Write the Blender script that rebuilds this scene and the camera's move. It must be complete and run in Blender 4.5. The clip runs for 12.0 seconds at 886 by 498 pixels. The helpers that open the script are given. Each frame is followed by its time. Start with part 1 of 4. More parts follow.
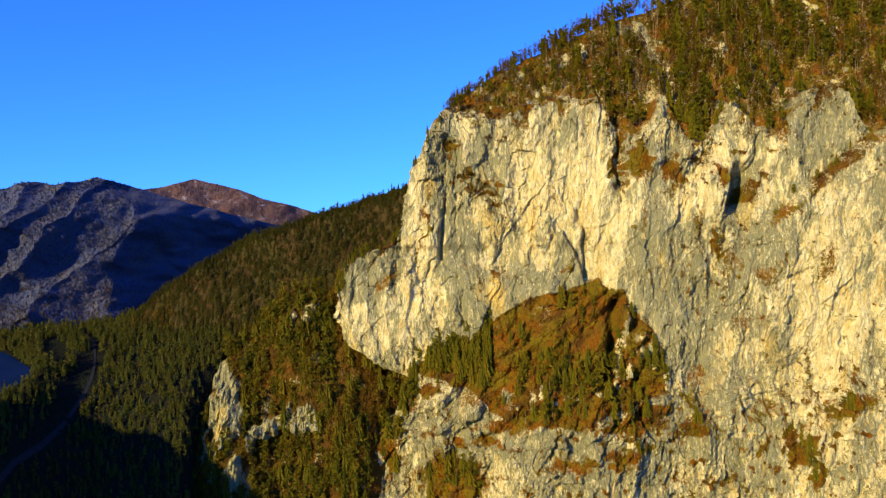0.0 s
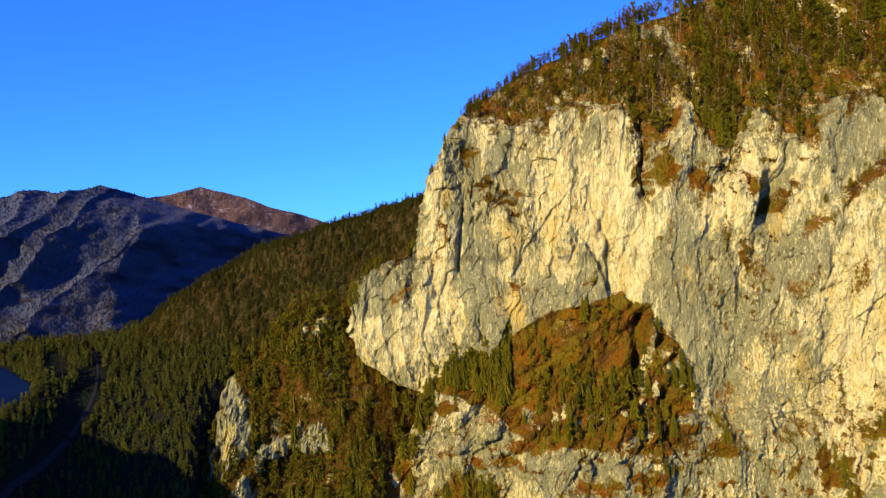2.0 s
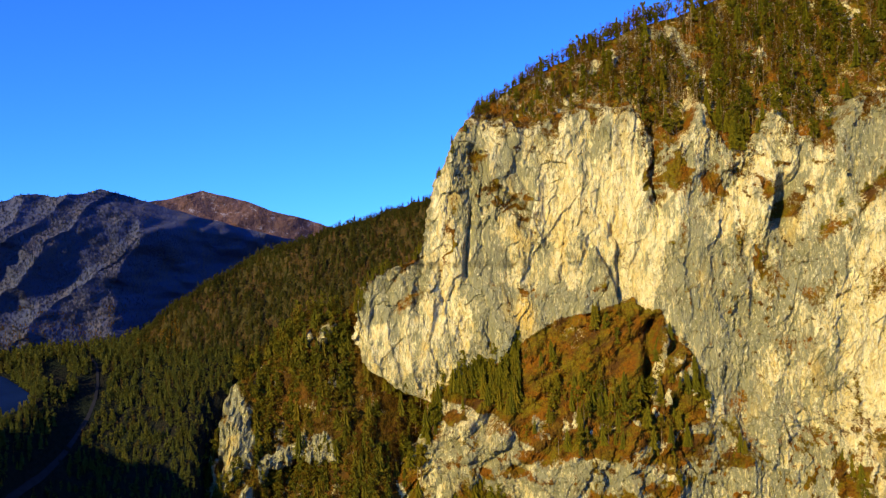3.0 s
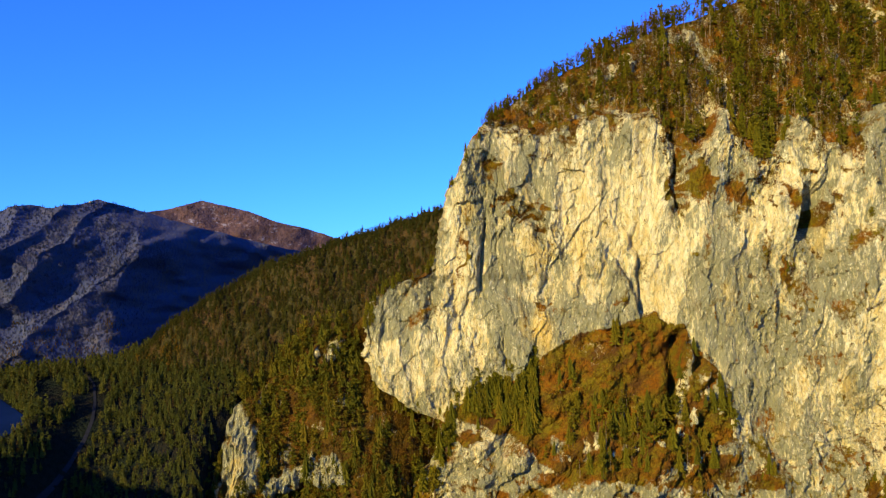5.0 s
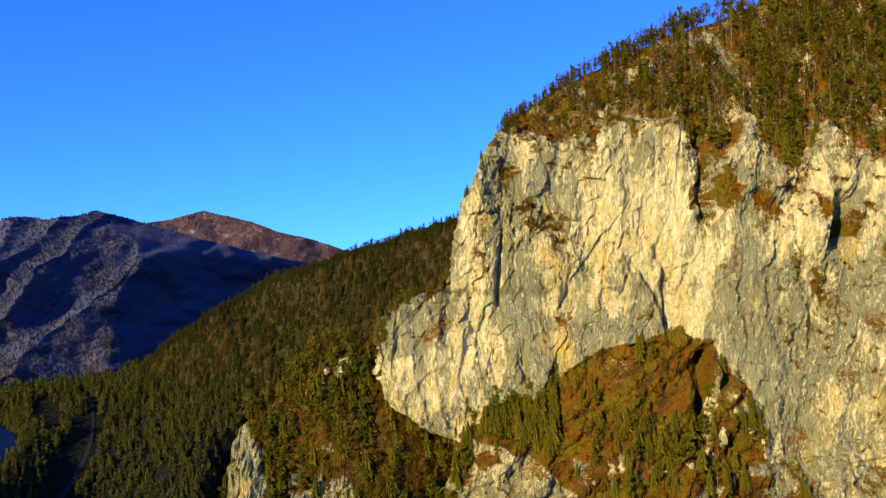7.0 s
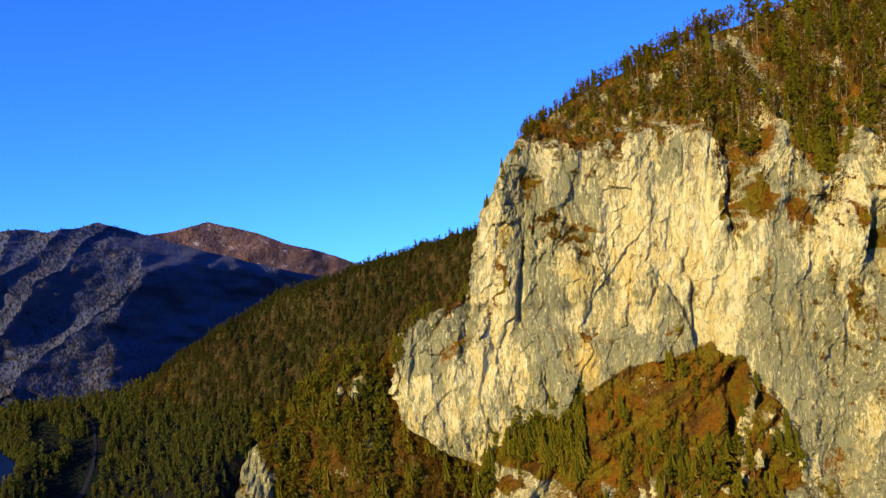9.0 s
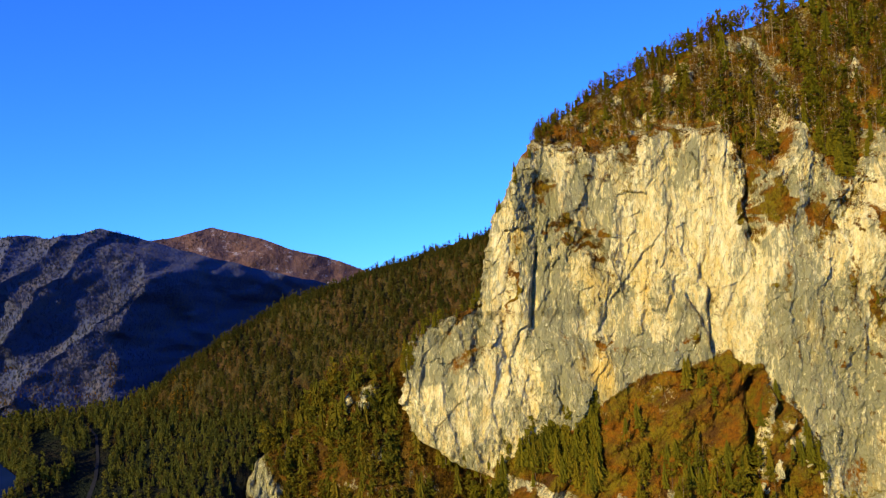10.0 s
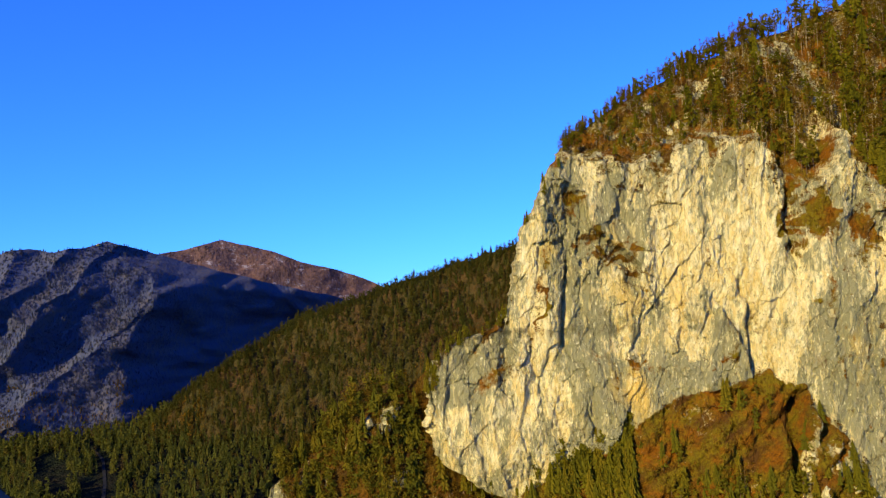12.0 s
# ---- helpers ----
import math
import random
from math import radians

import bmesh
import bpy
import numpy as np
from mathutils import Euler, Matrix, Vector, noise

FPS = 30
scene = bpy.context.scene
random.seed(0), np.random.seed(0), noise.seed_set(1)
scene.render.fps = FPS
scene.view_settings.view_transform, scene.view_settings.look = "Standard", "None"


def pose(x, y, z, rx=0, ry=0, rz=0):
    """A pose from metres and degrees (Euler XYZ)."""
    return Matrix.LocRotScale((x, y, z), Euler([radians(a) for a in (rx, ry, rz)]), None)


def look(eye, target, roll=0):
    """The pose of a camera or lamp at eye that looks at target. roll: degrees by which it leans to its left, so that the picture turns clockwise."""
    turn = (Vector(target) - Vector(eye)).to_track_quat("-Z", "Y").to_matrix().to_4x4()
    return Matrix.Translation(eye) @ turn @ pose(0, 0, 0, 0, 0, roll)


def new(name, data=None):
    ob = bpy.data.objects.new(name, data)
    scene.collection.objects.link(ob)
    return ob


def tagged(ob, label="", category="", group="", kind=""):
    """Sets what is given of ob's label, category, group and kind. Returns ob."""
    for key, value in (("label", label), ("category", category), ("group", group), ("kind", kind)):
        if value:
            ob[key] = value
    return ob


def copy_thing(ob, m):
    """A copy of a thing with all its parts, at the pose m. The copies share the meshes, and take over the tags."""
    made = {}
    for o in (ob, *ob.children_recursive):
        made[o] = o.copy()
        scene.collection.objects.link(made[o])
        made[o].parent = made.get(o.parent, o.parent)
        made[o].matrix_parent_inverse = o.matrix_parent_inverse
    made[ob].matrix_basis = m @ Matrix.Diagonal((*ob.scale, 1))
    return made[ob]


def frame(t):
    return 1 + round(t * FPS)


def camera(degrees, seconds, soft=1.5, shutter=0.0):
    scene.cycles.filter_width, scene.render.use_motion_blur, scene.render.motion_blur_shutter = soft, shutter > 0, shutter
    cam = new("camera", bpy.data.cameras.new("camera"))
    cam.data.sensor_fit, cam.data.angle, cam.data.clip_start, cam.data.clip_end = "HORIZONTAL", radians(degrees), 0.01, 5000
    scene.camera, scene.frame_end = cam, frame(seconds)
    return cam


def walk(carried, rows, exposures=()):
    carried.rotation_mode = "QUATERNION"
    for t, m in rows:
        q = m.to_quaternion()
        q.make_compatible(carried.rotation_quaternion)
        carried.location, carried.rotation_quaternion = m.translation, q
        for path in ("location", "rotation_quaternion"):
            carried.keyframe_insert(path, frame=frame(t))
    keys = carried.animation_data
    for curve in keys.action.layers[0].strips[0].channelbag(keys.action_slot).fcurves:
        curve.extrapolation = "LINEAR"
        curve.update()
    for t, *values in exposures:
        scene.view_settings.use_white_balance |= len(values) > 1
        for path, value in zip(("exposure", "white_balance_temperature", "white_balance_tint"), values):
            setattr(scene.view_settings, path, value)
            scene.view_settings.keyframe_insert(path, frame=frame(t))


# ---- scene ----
cam = camera(55.0, 12.0, soft=1.25)
PATH = [
    (0, (0.437, -3.574, 126.793), (-1.902, 501.158, 139.351), -1.321),
    (0.5, (-1.822, 1.432, 127.564), (-4.422, 506.143, 141.096), -1.277),
    (1, (-4.073, 6.458, 128.355), (-6.951, 511.414, 143.090), -1.248),
    (1.5, (-6.318, 11.502, 129.163), (-9.517, 516.238, 145.064), -1.233),
    (2, (-8.559, 16.560, 129.986), (-11.892, 521.460, 146.914), -1.231),
    (2.5, (-10.799, 21.631, 130.825), (-13.938, 526.377, 148.876), -1.241),
    (3, (-13.041, 26.711, 131.677), (-16.121, 531.189, 150.368), -1.261),
    (5, (-22.078, 47.081, 135.193), (-23.079, 551.627, 158.441), -1.421),
    (5.5, (-24.368, 52.172, 136.092), (-24.804, 556.507, 160.498), -1.475),
    (6, (-26.675, 57.258, 136.997), (-27.066, 561.339, 162.445), -1.532),
    (6.5, (-29.001, 62.337, 137.905), (-28.597, 566.745, 164.275), -1.591),
    (7, (-31.350, 67.405, 138.816), (-30.492, 571.585, 166.513), -1.651),
    (9, (-41.024, 87.524, 142.457), (-39.474, 591.615, 175.275), -1.875),
    (9.5, (-43.524, 92.502, 143.361), (-42.189, 596.501, 177.091), -1.920),
    (10, (-46.063, 97.455, 144.258), (-44.729, 601.220, 179.525), -1.960),
    (10.5, (-48.642, 102.381, 145.149), (-48.122, 606.022, 181.519), -1.992),
    (11, (-51.264, 107.275, 146.032), (-50.867, 610.726, 183.896), -2.015),
    (11.5, (-53.932, 112.137, 146.905), (-53.388, 615.681, 186.488), -2.028),
    (12, (-56.649, 116.963, 147.766), (-56.091, 620.207, 189.167), -2.029),
]
walk(cam, [(t, look(eye, target, roll)) for t, eye, target, roll in PATH])

# ---- world, sun and exposure ----
SUN_WAY = Vector((-0.52, -0.79, 0.33)).normalized()
world = bpy.data.worlds.new("world")
scene.world = world
world.use_nodes = True
wn = world.node_tree.nodes
sky = wn.new("ShaderNodeTexSky")
sky.sky_type = "NISHITA"
sky.sun_disc = False
sky.sun_elevation = math.asin(SUN_WAY.z)
sky.sun_rotation = math.atan2(SUN_WAY.x, SUN_WAY.y)
sky.altitude = 400
sky.air_density = 1.0
sky.dust_density = 0.0
sky.ozone_density = 6.0
wn["Background"].inputs["Strength"].default_value = 0.133
tone = wn.new("ShaderNodeMix")
tone.data_type, tone.blend_type = "RGBA", "MULTIPLY"
tone.inputs[0].default_value = 1.0
tone.inputs[7].default_value = (0.36, 0.95, 2.25, 1)
world.node_tree.links.new(sky.outputs[0], tone.inputs[6])
world.node_tree.links.new(tone.outputs[2], wn["Background"].inputs["Color"])
lamp = bpy.data.lights.new("sun", "SUN")
lamp.energy, lamp.angle, lamp.color = 7.75, radians(0.5), (1.0, 0.82, 0.38)
sun = new("sun", lamp)
sun.matrix_world = look(SUN_WAY * 900, (0, 0, 0))
scene.view_settings.exposure = 0.0

# ---- noise on arrays ----
rng = np.random.default_rng(7)
PERM = rng.permutation(4096)
GRAD = rng.uniform(0, 2 * np.pi, 4096)


def grain(x, y, seed=0):
    """Smooth gradient noise of two arrays, about -1 to 1."""
    x, y = np.asarray(x, float) + seed * 17.3, np.asarray(y, float) - seed * 9.1
    ix, iy = np.floor(x).astype(int), np.floor(y).astype(int)
    fx, fy = x - ix, y - iy
    sx, sy = fx * fx * fx * (fx * (fx * 6 - 15) + 10), fy * fy * fy * (fy * (fy * 6 - 15) + 10)

    def corner(a, b):
        g = GRAD[PERM[(PERM[(ix + a) % 4096] + iy + b + seed * 57) % 4096]]
        return np.cos(g) * (fx - a) + np.sin(g) * (fy - b)

    low = corner(0, 0) * (1 - sx) + corner(1, 0) * sx
    high = corner(0, 1) * (1 - sx) + corner(1, 1) * sx
    return 1.5 * (low * (1 - sy) + high * sy)


def fbm(x, y, seed=0, octaves=4, gain=0.5):
    total, amp = 0, 1.0
    for k in range(octaves):
        total = total + amp * grain(x * 2 ** k, y * 2 ** k, seed + k)
        amp *= gain
    return total


def ridged(x, y, seed=0, octaves=4):
    total, amp = 0, 1.0
    for k in range(octaves):
        total = total + amp * (1 - 2 * np.abs(grain(x * 2 ** k, y * 2 ** k, seed + k)))
        amp *= 0.5
    return total - 0.8


def step(a, b, x):
    t = np.clip((np.asarray(x, float) - a) / (b - a), 0, 1)
    return t * t * (3 - 2 * t)


def slabs(x, z, wide, tall, tilt, jump, seed):
    """Broken rock: cells, each a flat slab with its own tilt and standing out by its own amount."""
    u, v = x / wide, z / tall
    iu, iv = np.floor(u).astype(int), np.floor(v).astype(int)
    best = np.full(np.shape(u), 9.0)
    out = np.zeros(np.shape(u))
    for a in (-1, 0, 1):
        for b in (-1, 0, 1):
            h = PERM[(PERM[(iu + a + seed * 31) % 4096] + iv + b) % 4096]
            ju, jv = GRAD[h] / 6.2832, GRAD[(h + 1357) % 4096] / 6.2832
            cu, cv = iu + a + ju, iv + b + jv
            d = (u - cu) ** 2 + (v - cv) ** 2
            g1, g2, g3 = (GRAD[(h + k) % 4096] / 3.1416 - 1 for k in (511, 1023, 2047))
            value = tilt * (g1 * (u - cu) * wide + 0.6 * g2 * (v - cv) * tall) + jump * g3
            near = d < best
            best = np.where(near, d, best)
            out = np.where(near, value, out)
    return out


def line(pairs, at):
    """A curve through pairs, read at an array."""
    p = sorted(pairs)
    return np.interp(at, [a for a, b in p], [b for a, b in p])


def apart(x, z, pts, closed=False):
    """Distance to a bent line, and the side: above 0 to the right of a falling line or above a line that runs right."""
    best, side = np.full(np.shape(x), 1e9), np.zeros(np.shape(x))
    ends = pts[1:] + pts[:1] if closed else pts[1:]
    for (ax, az), (bx, bz) in zip(pts, ends):
        dx, dz = bx - ax, bz - az
        t = np.clip(((x - ax) * dx + (z - az) * dz) / (dx * dx + dz * dz), 0, 1)
        d = np.hypot(x - ax - t * dx, z - az - t * dz)
        near = d < best
        best = np.where(near, d, best)
        side = np.where(near, np.sign(dx * (z - az) - dz * (x - ax)), side)
    return best, side


def rib(x, z, pts, out, before, after):
    """Depth of an edge that stands out along a bent line and dies away at its own rate on either side; a groove where out is below 0."""
    d, side = apart(x, z, pts)
    return -0.62 * out * np.exp(-d / np.where(side > 0, after, before))


def within(x, z, pts, soft):
    """1 inside a closed outline, 0 outside, with a soft border."""
    d, side = apart(x, z, pts, True)
    inside = np.zeros(np.shape(x), bool)
    for (ax, az), (bx, bz) in zip(pts, pts[1:] + pts[:1]):
        if az != bz:
            inside ^= ((az > z) != (bz > z)) & (x < (bx - ax) * (z - az) / (bz - az) + ax)
    return step(-soft, soft, np.where(inside, d, -d))


# ---- materials ----
def material(name, rough=0.9):
    m = bpy.data.materials.new(name)
    m.use_nodes = True
    nodes, links = m.node_tree.nodes, m.node_tree.links
    b = nodes["Principled BSDF"]
    b.inputs["Roughness"].default_value = rough
    b.inputs["Specular IOR Level"].default_value = 0.02
    return m, nodes, links, b


def place(nodes, links, scale):
    co = nodes.new("ShaderNodeNewGeometry")
    mp = nodes.new("ShaderNodeMapping")
    mp.inputs["Scale"].default_value = scale
    links.new(co.outputs["Position"], mp.inputs["Vector"])
    return mp.outputs["Vector"]


def slanted(nodes, links, long, wide):
    """Coordinates drawn out along slopes that rise to the right."""
    co = nodes.new("ShaderNodeNewGeometry")
    mp = nodes.new("ShaderNodeMapping")
    mp.vector_type = "TEXTURE"
    mp.inputs["Rotation"].default_value = (0, radians(-42), 0)
    mp.inputs["Scale"].default_value = (long, long, wide)
    links.new(co.outputs["Position"], mp.inputs["Vector"])
    return mp.outputs["Vector"]


def speckle(nodes, links, vec, detail=6, low=0.4, high=0.6, rough=0.6):
    n = nodes.new("ShaderNodeTexNoise")
    n.inputs["Scale"].default_value = 1.0
    n.inputs["Detail"].default_value = detail
    n.inputs["Roughness"].default_value = rough
    links.new(vec, n.inputs["Vector"])
    r = nodes.new("ShaderNodeMapRange")
    r.inputs["From Min"].default_value, r.inputs["From Max"].default_value = low, high
    links.new(n.outputs["Fac"], r.inputs["Value"])
    return r.outputs["Result"]


def blend(nodes, links, fac, a, b):
    mx = nodes.new("ShaderNodeMix")
    mx.data_type = "RGBA"
    for socket, v in ((mx.inputs[0], fac), (mx.inputs[6], a), (mx.inputs[7], b)):
        if isinstance(v, (tuple, float, int)):
            socket.default_value = (*v, 1) if isinstance(v, tuple) else v
        else:
            links.new(v, socket)
    return mx.outputs[2]


def bump(nodes, links, b, height, strength, distance):
    bp = nodes.new("ShaderNodeBump")
    bp.inputs["Strength"].default_value, bp.inputs["Distance"].default_value = strength, distance
    links.new(height, bp.inputs["Height"])
    links.new(bp.outputs["Normal"], b.inputs["Normal"])


def attribute(nodes, name):
    a = nodes.new("ShaderNodeAttribute")
    a.attribute_name = name
    return a.outputs["Fac"]


def total(nodes, links, op, a, b, c=None):
    m = nodes.new("ShaderNodeMath")
    m.operation = op
    for socket, v in zip(m.inputs, (a, b, c)):
        if isinstance(v, (float, int)):
            socket.default_value = v
        elif v is not None:
            links.new(v, socket)
    return m.outputs[0]


def window(nodes, links, v, low, high, start=0.0, end=1.0):
    r = nodes.new("ShaderNodeMapRange")
    r.inputs["From Min"].default_value, r.inputs["From Max"].default_value = low, high
    r.inputs["To Min"].default_value, r.inputs["To Max"].default_value = start, end
    links.new(v, r.inputs["Value"])
    return r.outputs["Result"]


def cracks(nodes, links, scale, width):
    """Thin lines of a cell pattern bent by noise: 1 on a crack, 0 off it."""
    base = place(nodes, links, scale)
    n = nodes.new("ShaderNodeTexNoise")
    n.inputs["Scale"].default_value, n.inputs["Detail"].default_value = 1.6, 4
    links.new(base, n.inputs["Vector"])
    mx = nodes.new("ShaderNodeMix")
    mx.data_type = "VECTOR"
    mx.inputs[0].default_value = 0.35
    links.new(base, mx.inputs[4])
    links.new(n.outputs["Color"], mx.inputs[5])
    v = nodes.new("ShaderNodeTexVoronoi")
    v.feature = "DISTANCE_TO_EDGE"
    v.inputs["Scale"].default_value = 1.5
    links.new(mx.outputs[1], v.inputs["Vector"])
    return window(nodes, links, v.outputs["Distance"], 0.0, width, 1.0, 0.0)


def cliff_material(name, soil_one, soil_two, soil_dark):
    """Pale limestone with grey weathering, ochre streaks, cracks, and brown and olive growth where it is covered."""
    m, n, l, b = material(name)
    cream, pale, grey, ochre = (0.78, 0.60, 0.235), (0.93, 0.84, 0.48), (0.325, 0.305, 0.165), (0.78, 0.54, 0.14)
    c = blend(n, l, speckle(n, l, place(n, l, (0.34, 0.34, 0.12)), 9, 0.40, 0.60, 0.72), cream, pale)
    broad = speckle(n, l, place(n, l, (0.20, 0.20, 0.045)), 9, 0.30, 0.70, 0.74)
    thin = speckle(n, l, place(n, l, (0.7, 0.7, 0.22)), 8, 0.36, 0.64, 0.72)
    streaky = total(n, l, "ADD", total(n, l, "MULTIPLY", broad, 0.45), total(n, l, "MULTIPLY", thin, 0.55))
    c = blend(n, l, window(n, l, total(n, l, "ADD", streaky, attribute(n, "weather")), 0.84, 1.12), c, grey)
    c = blend(n, l, total(n, l, "MULTIPLY", speckle(n, l, place(n, l, (0.13, 0.13, 0.05)), 8, 0.53, 0.66, 0.75), 0.55), c, (0.40, 0.33, 0.17))
    c = blend(n, l, speckle(n, l, place(n, l, (0.05, 0.09, 0.016)), 7, 0.58, 0.75), c, ochre)
    c = blend(n, l, total(n, l, "MULTIPLY", speckle(n, l, place(n, l, (0.9, 0.9, 0.24)), 7, 0.56, 0.67, 0.7), 0.55), c, (0.26, 0.20, 0.09))
    # crack shade is drawn into the colour as dark brown lines
    c = blend(n, l, total(n, l, "MULTIPLY", cracks(n, l, (0.10, 0.10, 0.03), 0.025), speckle(n, l, place(n, l, (0.05, 0.05, 0.05)), 4, 0.52, 0.66)), c, (0.15, 0.10, 0.05))
    c = blend(n, l, speckle(n, l, place(n, l, (1.1, 1.1, 0.7)), 5, 0.64, 0.70), c, (0.14, 0.085, 0.025))
    c = blend(n, l, total(n, l, "MULTIPLY", speckle(n, l, place(n, l, (0.42, 0.42, 0.13)), 8, 0.56, 0.60, 0.66), 0.50), c, (0.86, 0.72, 0.35))
    c = blend(n, l, total(n, l, "MULTIPLY", speckle(n, l, place(n, l, (0.80, 0.80, 0.22)), 7, 0.59, 0.63, 0.7), 0.75), c, (0.97, 0.89, 0.54))
    c = blend(n, l, total(n, l, "MULTIPLY", speckle(n, l, place(n, l, (0.55, 0.55, 0.17)), 8, 0.58, 0.63, 0.7), 0.60), c, (0.31, 0.26, 0.125))
    soil = blend(n, l, speckle(n, l, place(n, l, (0.09, 0.09, 0.11)), 6, 0.41, 0.58), soil_one, soil_two)
    soil = blend(n, l, speckle(n, l, slanted(n, l, 26, 6), 6, 0.50, 0.64, 0.65), soil, soil_dark)
    soil = blend(n, l, total(n, l, "MULTIPLY", speckle(n, l, place(n, l, (0.7, 0.7, 0.7)), 5, 0.45, 0.65), 0.6), soil, soil_dark)
    grain_edge = speckle(n, l, place(n, l, (0.55, 0.55, 0.45)), 9, 0.25, 0.75, 0.75)
    cover = total(n, l, "MULTIPLY_ADD", grain_edge, 0.9, attribute(n, "cover"))
    c = blend(n, l, window(n, l, cover, 0.88, 1.14), c, soil)
    l.new(c, b.inputs["Base Color"])
    high = total(n, l, "MULTIPLY_ADD", cracks(n, l, (0.10, 0.10, 0.03), 0.04), -0.12, speckle(n, l, place(n, l, (0.6, 0.6, 0.2)), 10, 0.2, 0.8, 0.78))
    bump(n, l, b, high, 1.0, 1.9)
    return m


def forest_floor(name, one, two, three, snow=None, relief=1.5):
    m, n, l, b = material(name)
    c = blend(n, l, speckle(n, l, place(n, l, (0.05, 0.05, 0.06)), 7, 0.42, 0.58), one, two)
    c = blend(n, l, speckle(n, l, place(n, l, (0.35, 0.35, 0.3)), 7, 0.45, 0.62, 0.7), c, three)
    if snow:
        c = blend(n, l, speckle(n, l, place(n, l, (0.09, 0.09, 0.20)), 8, 0.56, 0.66, 0.8), c, snow)
    l.new(c, b.inputs["Base Color"])
    bump(n, l, b, speckle(n, l, place(n, l, (0.5, 0.5, 0.5)), 7, 0.2, 0.8), 1.0, relief)
    return m


def foliage(name, one, two, three):
    m, n, l, b = material(name, 0.8)
    tint = attribute(n, "tint")
    obj = n.new("ShaderNodeObjectInfo")
    add = n.new("ShaderNodeMath")
    add.operation = "ADD"
    l.new(tint, add.inputs[0])
    l.new(obj.outputs["Random"], add.inputs[1])
    fr = n.new("ShaderNodeMath")
    fr.operation = "FRACT"
    l.new(add.outputs[0], fr.inputs[0])
    ramp = n.new("ShaderNodeValToRGB")
    ramp.color_ramp.elements[0].color = (*one, 1)
    ramp.color_ramp.elements[1].color = (*three, 1)
    ramp.color_ramp.elements.new(0.55).color = (*two, 1)
    l.new(fr.outputs[0], ramp.inputs["Fac"])
    c = blend(n, l, speckle(n, l, place(n, l, (1.1, 1.1, 1.1)), 4, 0.35, 0.7), ramp.outputs["Color"], tuple(v * 0.75 for v in one))
    l.new(c, b.inputs["Base Color"])
    thin = n.new("ShaderNodeBsdfTranslucent")
    l.new(c, thin.inputs["Color"])
    both = n.new("ShaderNodeMixShader")
    both.inputs[0].default_value = 0.5
    l.new(b.outputs[0], both.inputs[1])
    l.new(thin.outputs[0], both.inputs[2])
    l.new(both.outputs[0], n["Material Output"].inputs["Surface"])
    return m


def plain(name, one, two, scale, rough=0.85):
    m, n, l, b = material(name, rough)
    c = blend(n, l, speckle(n, l, place(n, l, scale), 6, 0.35, 0.65), one, two)
    l.new(c, b.inputs["Base Color"])
    return m


ROCK = cliff_material("limestone_with_growth", (0.275, 0.103, 0.008), (0.205, 0.150, 0.010), (0.108, 0.050, 0.012))
LOW_ROCK = cliff_material("outcrop_in_forest", (0.18, 0.080, 0.012), (0.13, 0.085, 0.010), (0.08, 0.042, 0.012))
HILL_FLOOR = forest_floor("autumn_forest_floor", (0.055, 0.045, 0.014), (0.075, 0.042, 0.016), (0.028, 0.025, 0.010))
# meadow colour lowered to stand for the shade of the valley trees
VALLEY_FLOOR = forest_floor("shade_darkened_meadow", (0.014, 0.018, 0.011), (0.020, 0.017, 0.012), (0.009, 0.012, 0.008))
# blue distance haze is mixed into this wood's base colours
HAZE_WOOD = forest_floor("haze_tinted_wood", (0.064, 0.070, 0.120), (0.084, 0.076, 0.098), (0.050, 0.062, 0.130), None, 0.6)
RED_WOOD = forest_floor("distant_larch_wood", (0.145, 0.080, 0.070), (0.110, 0.066, 0.068), (0.075, 0.050, 0.064), (0.30, 0.28, 0.36), 0.6)
NEEDLES = foliage("conifer_needles", (0.140, 0.130, 0.012), (0.225, 0.188, 0.012), (0.285, 0.200, 0.014))
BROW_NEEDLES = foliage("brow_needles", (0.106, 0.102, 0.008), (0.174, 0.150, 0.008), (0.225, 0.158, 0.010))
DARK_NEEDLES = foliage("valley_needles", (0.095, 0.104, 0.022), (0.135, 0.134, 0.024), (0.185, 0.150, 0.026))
AUTUMN = foliage("autumn_twigs", (0.125, 0.066, 0.010), (0.180, 0.108, 0.010), (0.215, 0.118, 0.012))
GOLD = foliage("golden_larch", (0.24, 0.14, 0.016), (0.30, 0.17, 0.018), (0.22, 0.10, 0.016))
# these needles carry the same haze blue in their base colour
HAZE_NEEDLES = foliage("haze_tinted_needles", (0.052, 0.064, 0.106), (0.064, 0.068, 0.096), (0.100, 0.080, 0.080))
RED_NEEDLES = foliage("far_larch", (0.155, 0.086, 0.066), (0.125, 0.072, 0.062), (0.080, 0.055, 0.060))
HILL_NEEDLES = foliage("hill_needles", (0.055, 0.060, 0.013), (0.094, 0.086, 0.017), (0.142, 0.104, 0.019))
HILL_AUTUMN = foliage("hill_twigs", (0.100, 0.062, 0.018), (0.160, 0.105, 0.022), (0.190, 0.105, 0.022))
SLOPE_NEEDLES = foliage("slope_needles", (0.122, 0.118, 0.013), (0.190, 0.158, 0.014), (0.245, 0.162, 0.015))
SHRUB = foliage("dry_shrub", (0.17, 0.066, 0.010), (0.14, 0.098, 0.008), (0.21, 0.095, 0.010))
BARK = plain("pine_bark", (0.16, 0.095, 0.05), (0.08, 0.05, 0.03), (3, 3, 0.8))
PALE_BARK = plain("birch_bark", (0.34, 0.26, 0.14), (0.18, 0.13, 0.06), (3, 3, 0.8))


